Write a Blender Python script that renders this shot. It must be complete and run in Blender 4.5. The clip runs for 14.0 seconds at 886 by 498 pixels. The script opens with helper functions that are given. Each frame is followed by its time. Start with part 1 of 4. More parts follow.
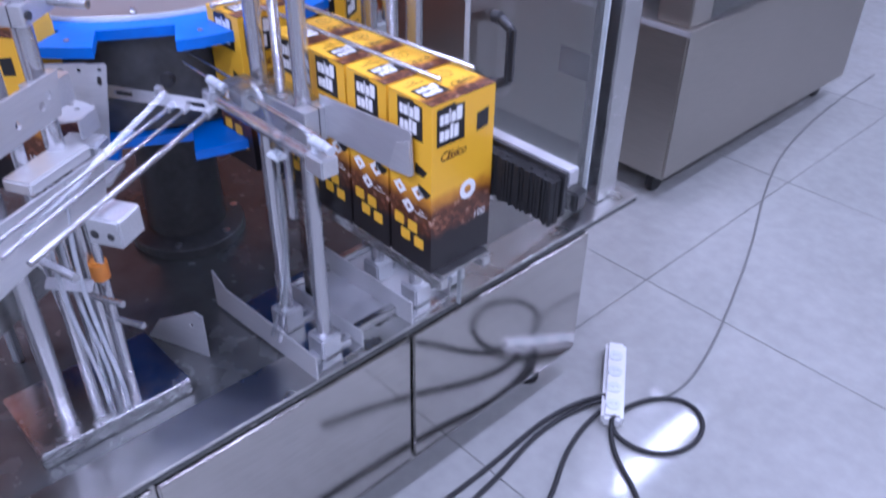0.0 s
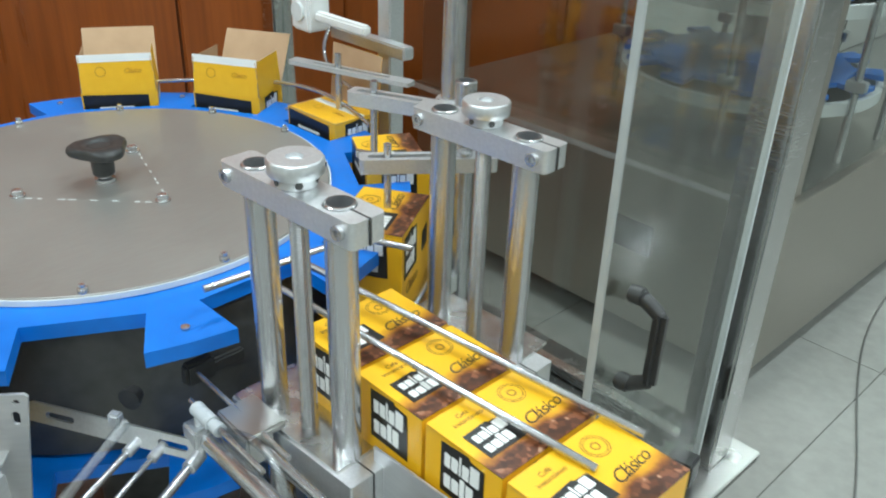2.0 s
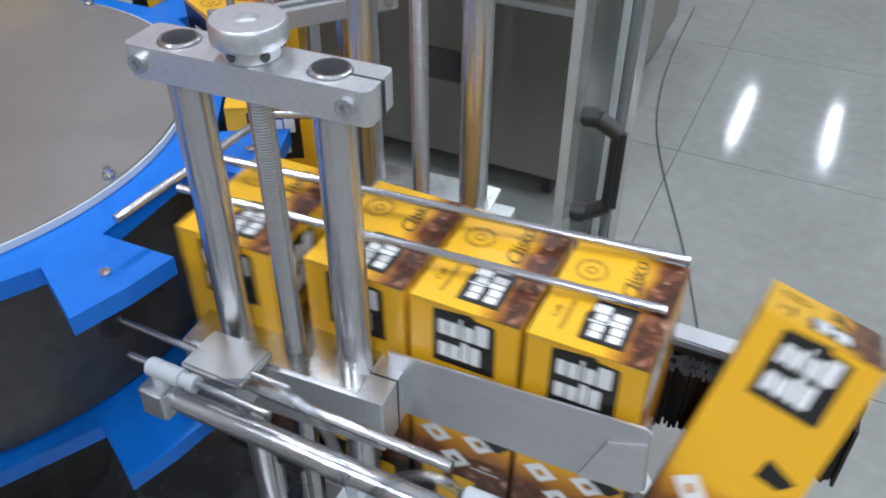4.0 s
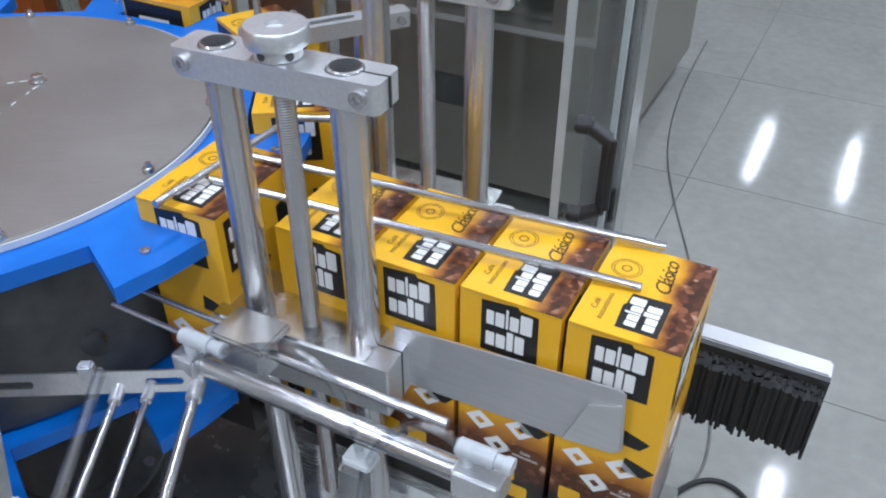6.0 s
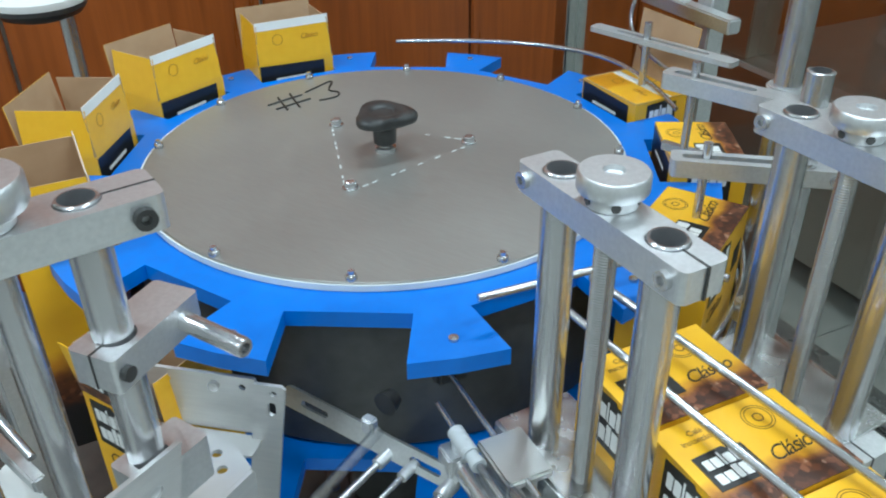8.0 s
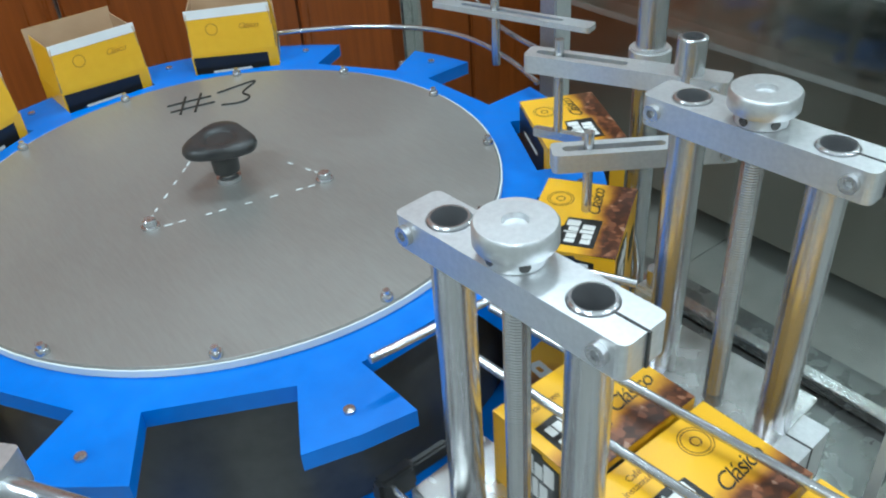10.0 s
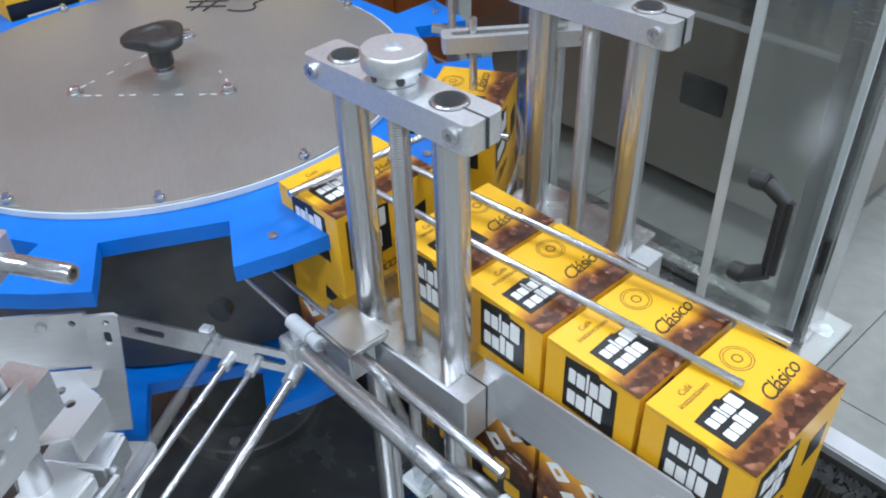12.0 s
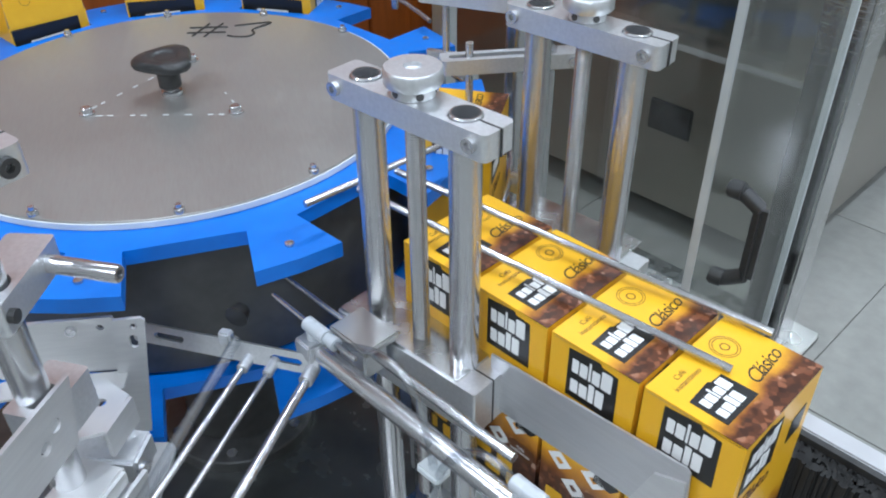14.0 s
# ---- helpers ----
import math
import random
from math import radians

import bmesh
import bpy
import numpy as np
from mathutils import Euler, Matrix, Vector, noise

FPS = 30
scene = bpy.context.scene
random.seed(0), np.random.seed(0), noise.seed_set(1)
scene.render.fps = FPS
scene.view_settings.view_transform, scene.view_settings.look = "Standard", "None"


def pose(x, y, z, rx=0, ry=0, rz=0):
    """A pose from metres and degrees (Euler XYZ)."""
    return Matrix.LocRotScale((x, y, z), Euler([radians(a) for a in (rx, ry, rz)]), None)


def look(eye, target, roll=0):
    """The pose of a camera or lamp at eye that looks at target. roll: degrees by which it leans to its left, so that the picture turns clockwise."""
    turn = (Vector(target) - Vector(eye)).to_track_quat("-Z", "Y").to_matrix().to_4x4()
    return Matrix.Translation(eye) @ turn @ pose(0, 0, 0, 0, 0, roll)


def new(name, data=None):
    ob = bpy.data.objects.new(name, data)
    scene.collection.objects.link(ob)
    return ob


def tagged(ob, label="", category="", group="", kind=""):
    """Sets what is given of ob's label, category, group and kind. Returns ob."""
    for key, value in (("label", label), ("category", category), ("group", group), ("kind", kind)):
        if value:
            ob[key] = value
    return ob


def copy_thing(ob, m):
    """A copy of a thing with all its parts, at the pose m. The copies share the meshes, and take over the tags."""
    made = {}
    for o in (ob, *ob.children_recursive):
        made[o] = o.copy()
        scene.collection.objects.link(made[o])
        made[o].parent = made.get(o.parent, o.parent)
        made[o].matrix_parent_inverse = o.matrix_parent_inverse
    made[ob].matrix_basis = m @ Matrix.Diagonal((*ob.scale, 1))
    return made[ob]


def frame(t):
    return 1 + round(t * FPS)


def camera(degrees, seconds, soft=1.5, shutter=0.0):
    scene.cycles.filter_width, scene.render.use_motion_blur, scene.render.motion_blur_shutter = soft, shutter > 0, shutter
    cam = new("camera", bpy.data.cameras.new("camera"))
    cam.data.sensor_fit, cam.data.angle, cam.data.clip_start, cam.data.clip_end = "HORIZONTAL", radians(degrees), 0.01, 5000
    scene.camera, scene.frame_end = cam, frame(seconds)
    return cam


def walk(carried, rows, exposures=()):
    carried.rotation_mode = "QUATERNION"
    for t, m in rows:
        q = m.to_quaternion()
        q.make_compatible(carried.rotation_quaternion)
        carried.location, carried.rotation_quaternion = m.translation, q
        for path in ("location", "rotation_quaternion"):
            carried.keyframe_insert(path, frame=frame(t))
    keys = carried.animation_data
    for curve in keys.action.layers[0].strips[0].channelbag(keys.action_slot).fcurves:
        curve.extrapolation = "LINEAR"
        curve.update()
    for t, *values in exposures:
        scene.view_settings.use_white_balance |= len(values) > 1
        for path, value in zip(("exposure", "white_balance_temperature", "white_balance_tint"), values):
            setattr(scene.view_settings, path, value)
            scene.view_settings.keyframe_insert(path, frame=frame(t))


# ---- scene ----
cam = camera(56.0, 14.0, soft=2.0, shutter=0.22)
PATH = [
    (0, (1.364, -0.6, 1.389), (0.182, 0.535, 0.242), 1.0),
    (0.5, (1.313, -0.572, 1.414), (0.007, 0.622, 0.482), 1.5),
    (1, (1.192, -0.518, 1.413), (-0.061, 0.742, 0.495), 2.1),
    (1.5, (1.05, -0.424, 1.395), (-0.212, 0.831, 0.483), 1.9),
    (2, (0.914, -0.34, 1.387), (-0.34, 0.892, 0.434), 2.0),
    (2.5, (0.784, -0.326, 1.373), (-0.344, 0.968, 0.347), 2.2),
    (3, (0.711, -0.338, 1.365), (-0.299, 1.001, 0.276), 1.9),
    (3.5, (0.704, -0.345, 1.353), (-0.137, 1.04, 0.181), 1.7),
    (4, (0.72, -0.364, 1.338), (0.04, 1.044, 0.091), 0.3),
    (6.3, (0.767, -0.428, 1.354), (-0.008, 1.004, 0.192), -0.3),
    (6.5, (0.759, -0.416, 1.355), (-0.066, 0.998, 0.206), 0.2),
    (7, (0.727, -0.375, 1.357), (-0.288, 0.933, 0.235), 0.6),
    (7.5, (0.739, -0.341, 1.371), (-0.599, 0.662, 0.274), 0.1),
    (8, (0.786, -0.296, 1.37), (-0.756, 0.418, 0.315), -0.8),
    (8.5, (0.782, -0.264, 1.364), (-0.74, 0.484, 0.304), -0.9),
    (8.7, (0.759, -0.262, 1.358), (-0.713, 0.574, 0.294), -1.0),
    (10.8, (0.682, -0.242, 1.385), (-0.627, 0.686, 0.191), -5.3),
    (11, (0.738, -0.246, 1.381), (-0.619, 0.62, 0.194), -4.6),
    (11.5, (0.815, -0.281, 1.375), (-0.483, 0.618, 0.148), -3.0),
    (12, (0.827, -0.329, 1.377), (-0.361, 0.707, 0.147), -2.0),
    (12.5, (0.828, -0.352, 1.386), (-0.334, 0.727, 0.167), -1.6),
    (13, (0.831, -0.373, 1.395), (-0.315, 0.737, 0.189), -0.8),
    (13.5, (0.835, -0.383, 1.399), (-0.309, 0.74, 0.204), -0.5),
    (14, (0.841, -0.389, 1.393), (-0.319, 0.736, 0.215), -0.7),
]
EXPOSURES = [
    (0.0, 0.30, 4950, 38), (0.3, 0.37, 5100, 26), (0.5, 0.44, 5450, 16), (0.9, 0.42, 5950, 5), (1.5, 0.34, 6000, 0), (2.0, 0.26, 5950, -2), (2.5, 0.12, 5950, -2), (3.0, -0.02, 5950, -1),
    (3.5, -0.12, 5880, 7), (4.0, -0.12, 5750, 12), (6.5, 0.00, 5560, 13), (7.0, 0.03, 5480, 9), (7.5, 0.04, 5600, 2), (8.5, 0.06, 5600, -4), (11.0, 0.00, 5500, 0), (11.5, 0.08, 5650, 5),
    (12.5, 0.13, 5530, 10), (14.0, 0.12, 5620, 9),
]
walk(cam, [(t, look(eye, target, roll)) for t, eye, target, roll in PATH], EXPOSURES)

# ---- light ----
world = bpy.data.worlds.new("world")
scene.world = world
world.use_nodes = True
world.node_tree.nodes["Background"].inputs[0].default_value = (0.75, 0.8, 0.85, 1)
world.node_tree.nodes["Background"].inputs[1].default_value = 0.22


# ---- materials ----
def shader(name):
    m = bpy.data.materials.new(name)
    m.use_nodes = True
    return m, m.node_tree, m.node_tree.nodes["Principled BSDF"]


def node(tree, kind, **values):
    n = tree.nodes.new(kind)
    for key, value in values.items():
        n.inputs[key.replace("_", " ")].default_value = value
    return n


def coords(tree, scale=(1, 1, 1), kind="Object"):
    c = tree.nodes.new("ShaderNodeTexCoord")
    m = node(tree, "ShaderNodeMapping")
    m.inputs["Scale"].default_value = scale
    tree.links.new(c.outputs[kind], m.inputs["Vector"])
    return m.outputs["Vector"]


def ramp(tree, source, stops):
    r = tree.nodes.new("ShaderNodeValToRGB")
    while len(r.color_ramp.elements) < len(stops):
        r.color_ramp.elements.new(0.5)
    for e, (at, c) in zip(r.color_ramp.elements, stops):
        e.position = at
        e.color = (*c, 1) if not isinstance(c, float) else (c, c, c, 1)
    tree.links.new(source, r.inputs[0])
    return r.outputs[0]


def surface(name, low, high, rough=(0.3, 0.5), metal=0.0, scale=(30, 30, 30), bump=0.05, coarse=4.0, spec=0.5):
    """Two scales of noise between two colours, with roughness and a fine relief."""
    m, tree, p = shader(name)
    v = coords(tree, scale)
    fine = node(tree, "ShaderNodeTexNoise", Scale=1.0, Detail=5.0)
    tree.links.new(v, fine.inputs["Vector"])
    big = node(tree, "ShaderNodeTexNoise", Scale=coarse, Detail=3.0)
    tree.links.new(coords(tree), big.inputs["Vector"])
    mix = node(tree, "ShaderNodeMath")
    mix.operation = "ADD"
    half = node(tree, "ShaderNodeMath")
    half.operation = "MULTIPLY"
    half.inputs[1].default_value = 0.5
    tree.links.new(fine.outputs[0], mix.inputs[0])
    tree.links.new(big.outputs[0], mix.inputs[1])
    tree.links.new(mix.outputs[0], half.inputs[0])
    tree.links.new(ramp(tree, half.outputs[0], [(0.35, low), (0.65, high)]), p.inputs["Base Color"])
    tree.links.new(ramp(tree, half.outputs[0], [(0.35, rough[0]), (0.65, rough[1])]), p.inputs["Roughness"])
    b = node(tree, "ShaderNodeBump", Strength=bump, Distance=0.002)
    tree.links.new(fine.outputs[0], b.inputs["Height"])
    tree.links.new(b.outputs[0], p.inputs["Normal"])
    p.inputs["Metallic"].default_value = metal
    p.inputs["Specular IOR Level"].default_value = spec
    return m


STEEL = surface("brushed_stainless", (0.50, 0.50, 0.49), (0.68, 0.68, 0.67), (0.16, 0.30), 1.0, (40, 40, 900), 0.05)
CABINET = surface("polished_cabinet_sheet", (0.50, 0.485, 0.46), (0.58, 0.565, 0.54), (0.07, 0.16), 1.0, (12, 12, 300), 0.015, 1.2)
# Warm dark tint puts the brown room's reflection into the steel's colour.
TINTSTEEL = surface("dulled_stainless", (0.41, 0.39, 0.345), (0.50, 0.475, 0.425), (0.32, 0.46), 1.0, (15, 15, 400), 0.03, 1.5)
PANEL = surface("sheet_stainless", (0.42, 0.42, 0.40), (0.52, 0.52, 0.50), (0.24, 0.36), 1.0, (15, 15, 400), 0.04, 1.5)
TUBE = surface("ground_steel_tube", (0.50, 0.50, 0.51), (0.58, 0.58, 0.59), (0.17, 0.24), 0.86, (60, 60, 2500), 0.06, 2.0, 0.6)
ALU = surface("milled_aluminium", (0.62, 0.63, 0.64), (0.75, 0.76, 0.77), (0.32, 0.42), 0.85, (300, 300, 300), 0.02)
SATIN = surface("satin_sheet", (0.61, 0.61, 0.61), (0.70, 0.70, 0.69), (0.34, 0.48), 0.65, (30, 30, 300), 0.012)
GREYSHEET = surface("grey_guide_sheet", (0.55, 0.55, 0.56), (0.64, 0.64, 0.65), (0.34, 0.48), 0.7, (30, 30, 300), 0.02)
DISC = surface("turntable_sheet", (0.315, 0.305, 0.285), (0.365, 0.355, 0.332), (0.34, 0.46), 0.6, (500, 60, 60), 0.03, 5.0)
BLUE = surface("blue_plastic", (0.008, 0.145, 0.60), (0.014, 0.185, 0.70), (0.32, 0.48), 0.0, (60, 60, 60), 0.04)
BLACK = surface("black_plastic", (0.022, 0.022, 0.023), (0.042, 0.042, 0.04), (0.3, 0.5), 0.0, (120, 120, 120), 0.05)
DARK = surface("dark_base_plate", (0.095, 0.097, 0.093), (0.175, 0.18, 0.17), (0.14, 0.32), 0.6, (20, 20, 20), 0.04, 2.0)
DRUM = surface("grey_drum", (0.055, 0.054, 0.051), (0.09, 0.089, 0.085), (0.3, 0.45), 0.2, (60, 60, 60), 0.05)
WHITE = surface("white_paint", (0.72, 0.72, 0.70), (0.80, 0.80, 0.79), (0.4, 0.6), 0.0, (60, 60, 60), 0.03)
WALL = surface("wall_paint", (0.62, 0.62, 0.58), (0.68, 0.68, 0.64), (0.7, 0.9), 0.0, (60, 60, 60), 0.06)
WOOD = surface("wood_panel", (0.185, 0.044, 0.006), (0.33, 0.082, 0.011), (0.26, 0.42), 0.0, (60, 60, 3), 0.08, 1.2)
GROUT = surface("grout", (0.22, 0.22, 0.20), (0.30, 0.29, 0.27), (0.7, 0.9))
TILE = surface("floor_tile", (0.32, 0.32, 0.295), (0.39, 0.39, 0.36), (0.06, 0.11), 0.0, (25, 25, 25), 0.008, 3.0)
RUBBER = surface("black_rubber", (0.012, 0.012, 0.012), (0.025, 0.025, 0.025), (0.5, 0.7))
BRISTLE = surface("black_bristle", (0.008, 0.008, 0.008), (0.018, 0.018, 0.017), (0.6, 0.8), 0.0, (900, 900, 30), 0.5)
CARDIN = surface("carton_inside", (0.42, 0.27, 0.15), (0.52, 0.35, 0.21), (0.7, 0.9))
INK = surface("black_ink", (0.010, 0.010, 0.010), (0.018, 0.017, 0.016), (0.3, 0.4))
FAINT = surface("faint_brown_ink", (0.50, 0.24, 0.015), (0.56, 0.28, 0.02), (0.3, 0.4))
CABLE = surface("grey_cable", (0.14, 0.14, 0.13), (0.20, 0.20, 0.19), (0.4, 0.6))
INKB = surface("brown_ink", (0.10, 0.035, 0.008), (0.14, 0.05, 0.012), (0.4, 0.5))
PRINTW = surface("white_print", (0.80, 0.80, 0.78), (0.86, 0.86, 0.84), (0.35, 0.45))
YELLOW = surface("yellow_print", (0.82, 0.44, 0.012), (0.88, 0.50, 0.020), (0.28, 0.38), 0.0, (80, 80, 80), 0.02)
ORANGE = surface("orange_plastic", (0.62, 0.20, 0.02), (0.72, 0.27, 0.03), (0.3, 0.5))
HOSE = surface("clear_hose", (0.42, 0.45, 0.47), (0.54, 0.56, 0.58), (0.2, 0.35))


def print_material(name, axis, lid):
    """Yellow carton print that runs through brown with coffee beans into black."""
    m, tree, p = shader(name)
    v = coords(tree)
    sep = tree.nodes.new("ShaderNodeSeparateXYZ")
    tree.links.new(v, sep.inputs[0])
    wob = node(tree, "ShaderNodeTexNoise", Scale=45.0, Detail=3.0)
    tree.links.new(v, wob.inputs["Vector"])
    amp = node(tree, "ShaderNodeMath")
    amp.operation = "MULTIPLY_ADD"
    amp.inputs[1].default_value = 0.02
    tree.links.new(wob.outputs[0], amp.inputs[0])
    tree.links.new(sep.outputs[axis], amp.inputs[2])
    rng = node(tree, "ShaderNodeMapRange")
    if lid:
        rng.inputs["From Min"].default_value, rng.inputs["From Max"].default_value = -0.036, 0.012
    else:
        rng.inputs["From Min"].default_value, rng.inputs["From Max"].default_value = 0.03, 0.16
    tree.links.new(amp.outputs[0], rng.inputs[0])
    bean = node(tree, "ShaderNodeTexVoronoi", Scale=190.0)
    bean.feature = "SMOOTH_F1"
    bean.inputs["Smoothness"].default_value = 0.35
    tree.links.new(v, bean.inputs["Vector"])
    beans = ramp(tree, bean.outputs["Color"], [(0.0, (0.025, 0.008, 0.003)), (0.55, (0.10, 0.030, 0.010)), (0.80, (0.24, 0.09, 0.04)), (0.97, (0.62, 0.42, 0.30))])
    if lid:
        base = ramp(tree, rng.outputs[0], [(0.0, (0.83, 0.46, 0.012)), (0.30, (0.84, 0.46, 0.012)), (0.62, (0.35, 0.11, 0.01)), (0.8, (0.10, 0.03, 0.01))])
        fac = ramp(tree, rng.outputs[0], [(0.5, 0.0), (0.66, 1.0)])
    else:
        base = ramp(tree, rng.outputs[0], [(0.0, (0.012, 0.010, 0.010)), (0.26, (0.014, 0.010, 0.010)), (0.32, (0.06, 0.02, 0.01)),
                                           (0.55, (0.22, 0.07, 0.012)), (0.68, (0.60, 0.26, 0.012)), (0.76, (0.83, 0.45, 0.012))])
        fac = ramp(tree, rng.outputs[0], [(0.24, 0.0), (0.32, 0.9), (0.52, 0.75), (0.62, 0.0)])
    mix = tree.nodes.new("ShaderNodeMix")
    mix.data_type = "RGBA"
    tree.links.new(fac, mix.inputs[0])
    tree.links.new(base, mix.inputs[6])
    tree.links.new(beans, mix.inputs[7])
    tree.links.new(mix.outputs[2], p.inputs["Base Color"])
    p.inputs["Roughness"].default_value = 0.32
    b = node(tree, "ShaderNodeBump", Strength=0.08, Distance=0.001)
    tree.links.new(wob.outputs[0], b.inputs["Height"])
    tree.links.new(b.outputs[0], p.inputs["Normal"])
    return m


PRINT = print_material("carton_print", 2, False)
PRINTLID = print_material("carton_lid_print", 0, True)


def clear(name, tint, gloss):
    m, tree, p = shader(name)
    tree.nodes.remove(p)
    t = tree.nodes.new("ShaderNodeBsdfTransparent")
    t.inputs[0].default_value = (*tint, 1)
    g = tree.nodes.new("ShaderNodeBsdfGlossy")
    g.inputs["Roughness"].default_value = 0.04
    mix = tree.nodes.new("ShaderNodeMixShader")
    mix.inputs[0].default_value = gloss
    tree.links.new(t.outputs[0], mix.inputs[1])
    tree.links.new(g.outputs[0], mix.inputs[2])
    tree.links.new(mix.outputs[0], tree.nodes["Material Output"].inputs[0])
    return m


ACRYLIC = clear("clear_acrylic", (0.92, 0.94, 0.93), 0.12)
DOOR = clear("door_acrylic", (0.91, 0.92, 0.90), 0.15)
DOOR.node_tree.nodes["Glossy BSDF"].inputs["Roughness"].default_value = 0.09
CLEARHOSE = clear("clear_hose_wall", (0.84, 0.86, 0.88), 0.20)
CLEARHOSE.node_tree.nodes["Glossy BSDF"].inputs["Roughness"].default_value = 0.25
FROSTED = surface("sawn_acrylic_edge", (0.36, 0.38, 0.375), (0.46, 0.48, 0.475), (0.35, 0.5))
EDGE = surface("acrylic_edge", (0.60, 0.64, 0.64), (0.72, 0.75, 0.75), (0.3, 0.5))
GLOW, _tree, _p = shader("fluorescent_tube")
_p.inputs["Emission Color"].default_value = (0.93, 0.97, 1.0, 1)
_p.inputs["Emission Strength"].default_value = 5.0


# ---- shapes ----
def part(name, bm, material, parent=None, label="", smooth=False, kind=""):
    mesh = bpy.data.meshes.new(name)
    bmesh.ops.recalc_face_normals(bm, faces=bm.faces)
    bm.to_mesh(mesh)
    bm.free()
    for m in material if isinstance(material, tuple) else (material,):
        mesh.materials.append(m)
    if smooth:
        mesh.shade_smooth()
        mesh.set_sharp_from_angle(angle=radians(40))
    ob = new(name, mesh)
    ob.parent = parent
    return tagged(ob, label=label, kind=kind)


def thing(name, label, category, place=None, group=""):
    ob = new(name)
    ob.empty_display_size = 0.05
    if place is not None:
        ob.matrix_basis = place
    return tagged(ob, label, category, group)


def box(x0, x1, y0, y1, z0, z1, bevel=0.0, bm=None, turn=0.0):
    own = bmesh.new()
    bmesh.ops.create_cube(own, size=1)
    m = Matrix.Translation(((x0 + x1) / 2, (y0 + y1) / 2, (z0 + z1) / 2)) @ pose(0, 0, 0, 0, 0, turn) @ Matrix.Diagonal((x1 - x0, y1 - y0, z1 - z0, 1))
    bmesh.ops.transform(own, matrix=m, verts=own.verts)
    if bevel:
        bmesh.ops.bevel(own, geom=own.edges, offset=bevel, segments=2, affect="EDGES", clamp_overlap=True)
    return joined(bm, own)


def joined(bm, own):
    if bm is None:
        return own
    mesh = bpy.data.meshes.new("temporary")
    own.to_mesh(mesh)
    own.free()
    bm.from_mesh(mesh)
    bpy.data.meshes.remove(mesh)
    return bm


def rod(a, b, r, bm=None, seg=16, r2=None, bevel=0.0):
    a, b = Vector(a), Vector(b)
    own = bmesh.new()
    bmesh.ops.create_cone(own, cap_ends=True, segments=seg, radius1=r, radius2=r if r2 is None else r2, depth=(b - a).length)
    if bevel:
        rims = [e for e in own.edges if abs(e.verts[0].co.z - e.verts[1].co.z) < 1e-6]
        bmesh.ops.bevel(own, geom=rims, offset=bevel, segments=2, affect="EDGES")
    m = Matrix.Translation((a + b) / 2) @ (b - a).to_track_quat("Z", "Y").to_matrix().to_4x4()
    bmesh.ops.transform(own, matrix=m, verts=own.verts)
    return joined(bm, own)


def lathe(profile, seg=32, at=(0, 0, 0), bm=None):
    """A solid of revolution about z from pairs of radius and height."""
    own = bmesh.new()
    rings = []
    for r, z in profile:
        rings.append([own.verts.new((at[0] + r * math.cos(2 * math.pi * k / seg), at[1] + r * math.sin(2 * math.pi * k / seg), at[2] + z)) for k in range(seg)])
    for lo, hi in zip(rings, rings[1:]):
        for k in range(seg):
            own.faces.new((lo[k], lo[(k + 1) % seg], hi[(k + 1) % seg], hi[k]))
    for ring in (rings[0], rings[-1]):
        if (ring[0].co - ring[seg // 2].co).length > 1e-5:
            own.faces.new(ring)
    return joined(bm, own)


def ring(cx, cy, r, seg=24):
    return [(cx + r * math.cos(2 * math.pi * k / seg), cy + r * math.sin(2 * math.pi * k / seg)) for k in range(seg)]


def slot(cx, cy, length, r, turn=0.0, seg=8):
    c, s = math.cos(radians(turn)), math.sin(radians(turn))
    pts = []
    for side in (1, -1):
        for k in range(seg + 1):
            a = -math.pi / 2 + math.pi * k / seg + (0 if side > 0 else math.pi)
            pts.append((side * (length / 2 - r) + r * math.cos(a), r * math.sin(a)))
    return [(cx + c * x - s * y, cy + s * x + c * y) for x, y in pts]


def rounded(x0, x1, y0, y1, r, seg=4):
    pts = []
    for cx, cy, a0 in ((x1 - r, y1 - r, 0), (x0 + r, y1 - r, 90), (x0 + r, y0 + r, 180), (x1 - r, y0 + r, 270)):
        for k in range(seg + 1):
            a = radians(a0 + 90 * k / seg)
            pts.append((cx + r * math.cos(a), cy + r * math.sin(a)))
    return pts


def plate(outline, holes=(), z0=0.0, z1=0.01, bm=None, m=None):
    """A flat plate with holes through it."""
    own = bmesh.new()
    edges = []
    for loop in (outline, *holes):
        vs = [own.verts.new((x, y, z0)) for x, y in loop]
        edges += [own.edges.new((vs[k], vs[(k + 1) % len(vs)])) for k in range(len(vs))]
    bmesh.ops.triangle_fill(own, use_beauty=True, use_dissolve=False, edges=edges)
    got = bmesh.ops.extrude_face_region(own, geom=own.faces[:])
    bmesh.ops.translate(own, vec=(0, 0, z1 - z0), verts=[v for v in got["geom"] if isinstance(v, bmesh.types.BMVert)])
    if m is not None:
        bmesh.ops.transform(own, matrix=m, verts=own.verts)
    return joined(bm, own)


def wire(name, points, r, material, parent=None, label="", closed=False, res=6):
    curve = bpy.data.curves.new(name, "CURVE")
    curve.dimensions, curve.bevel_depth, curve.bevel_resolution, curve.use_fill_caps, curve.resolution_u = "3D", r, 3, True, res
    s = curve.splines.new("NURBS")
    s.points.add(len(points) - 1)
    for p, co in zip(s.points, points):
        p.co = (*co, 1)
    s.order_u, s.use_endpoint_u, s.use_cyclic_u = min(4, len(points)), True, closed
    curve.materials.append(material)
    ob = new(name, curve)
    ob.parent = parent
    return tagged(ob, label=label)


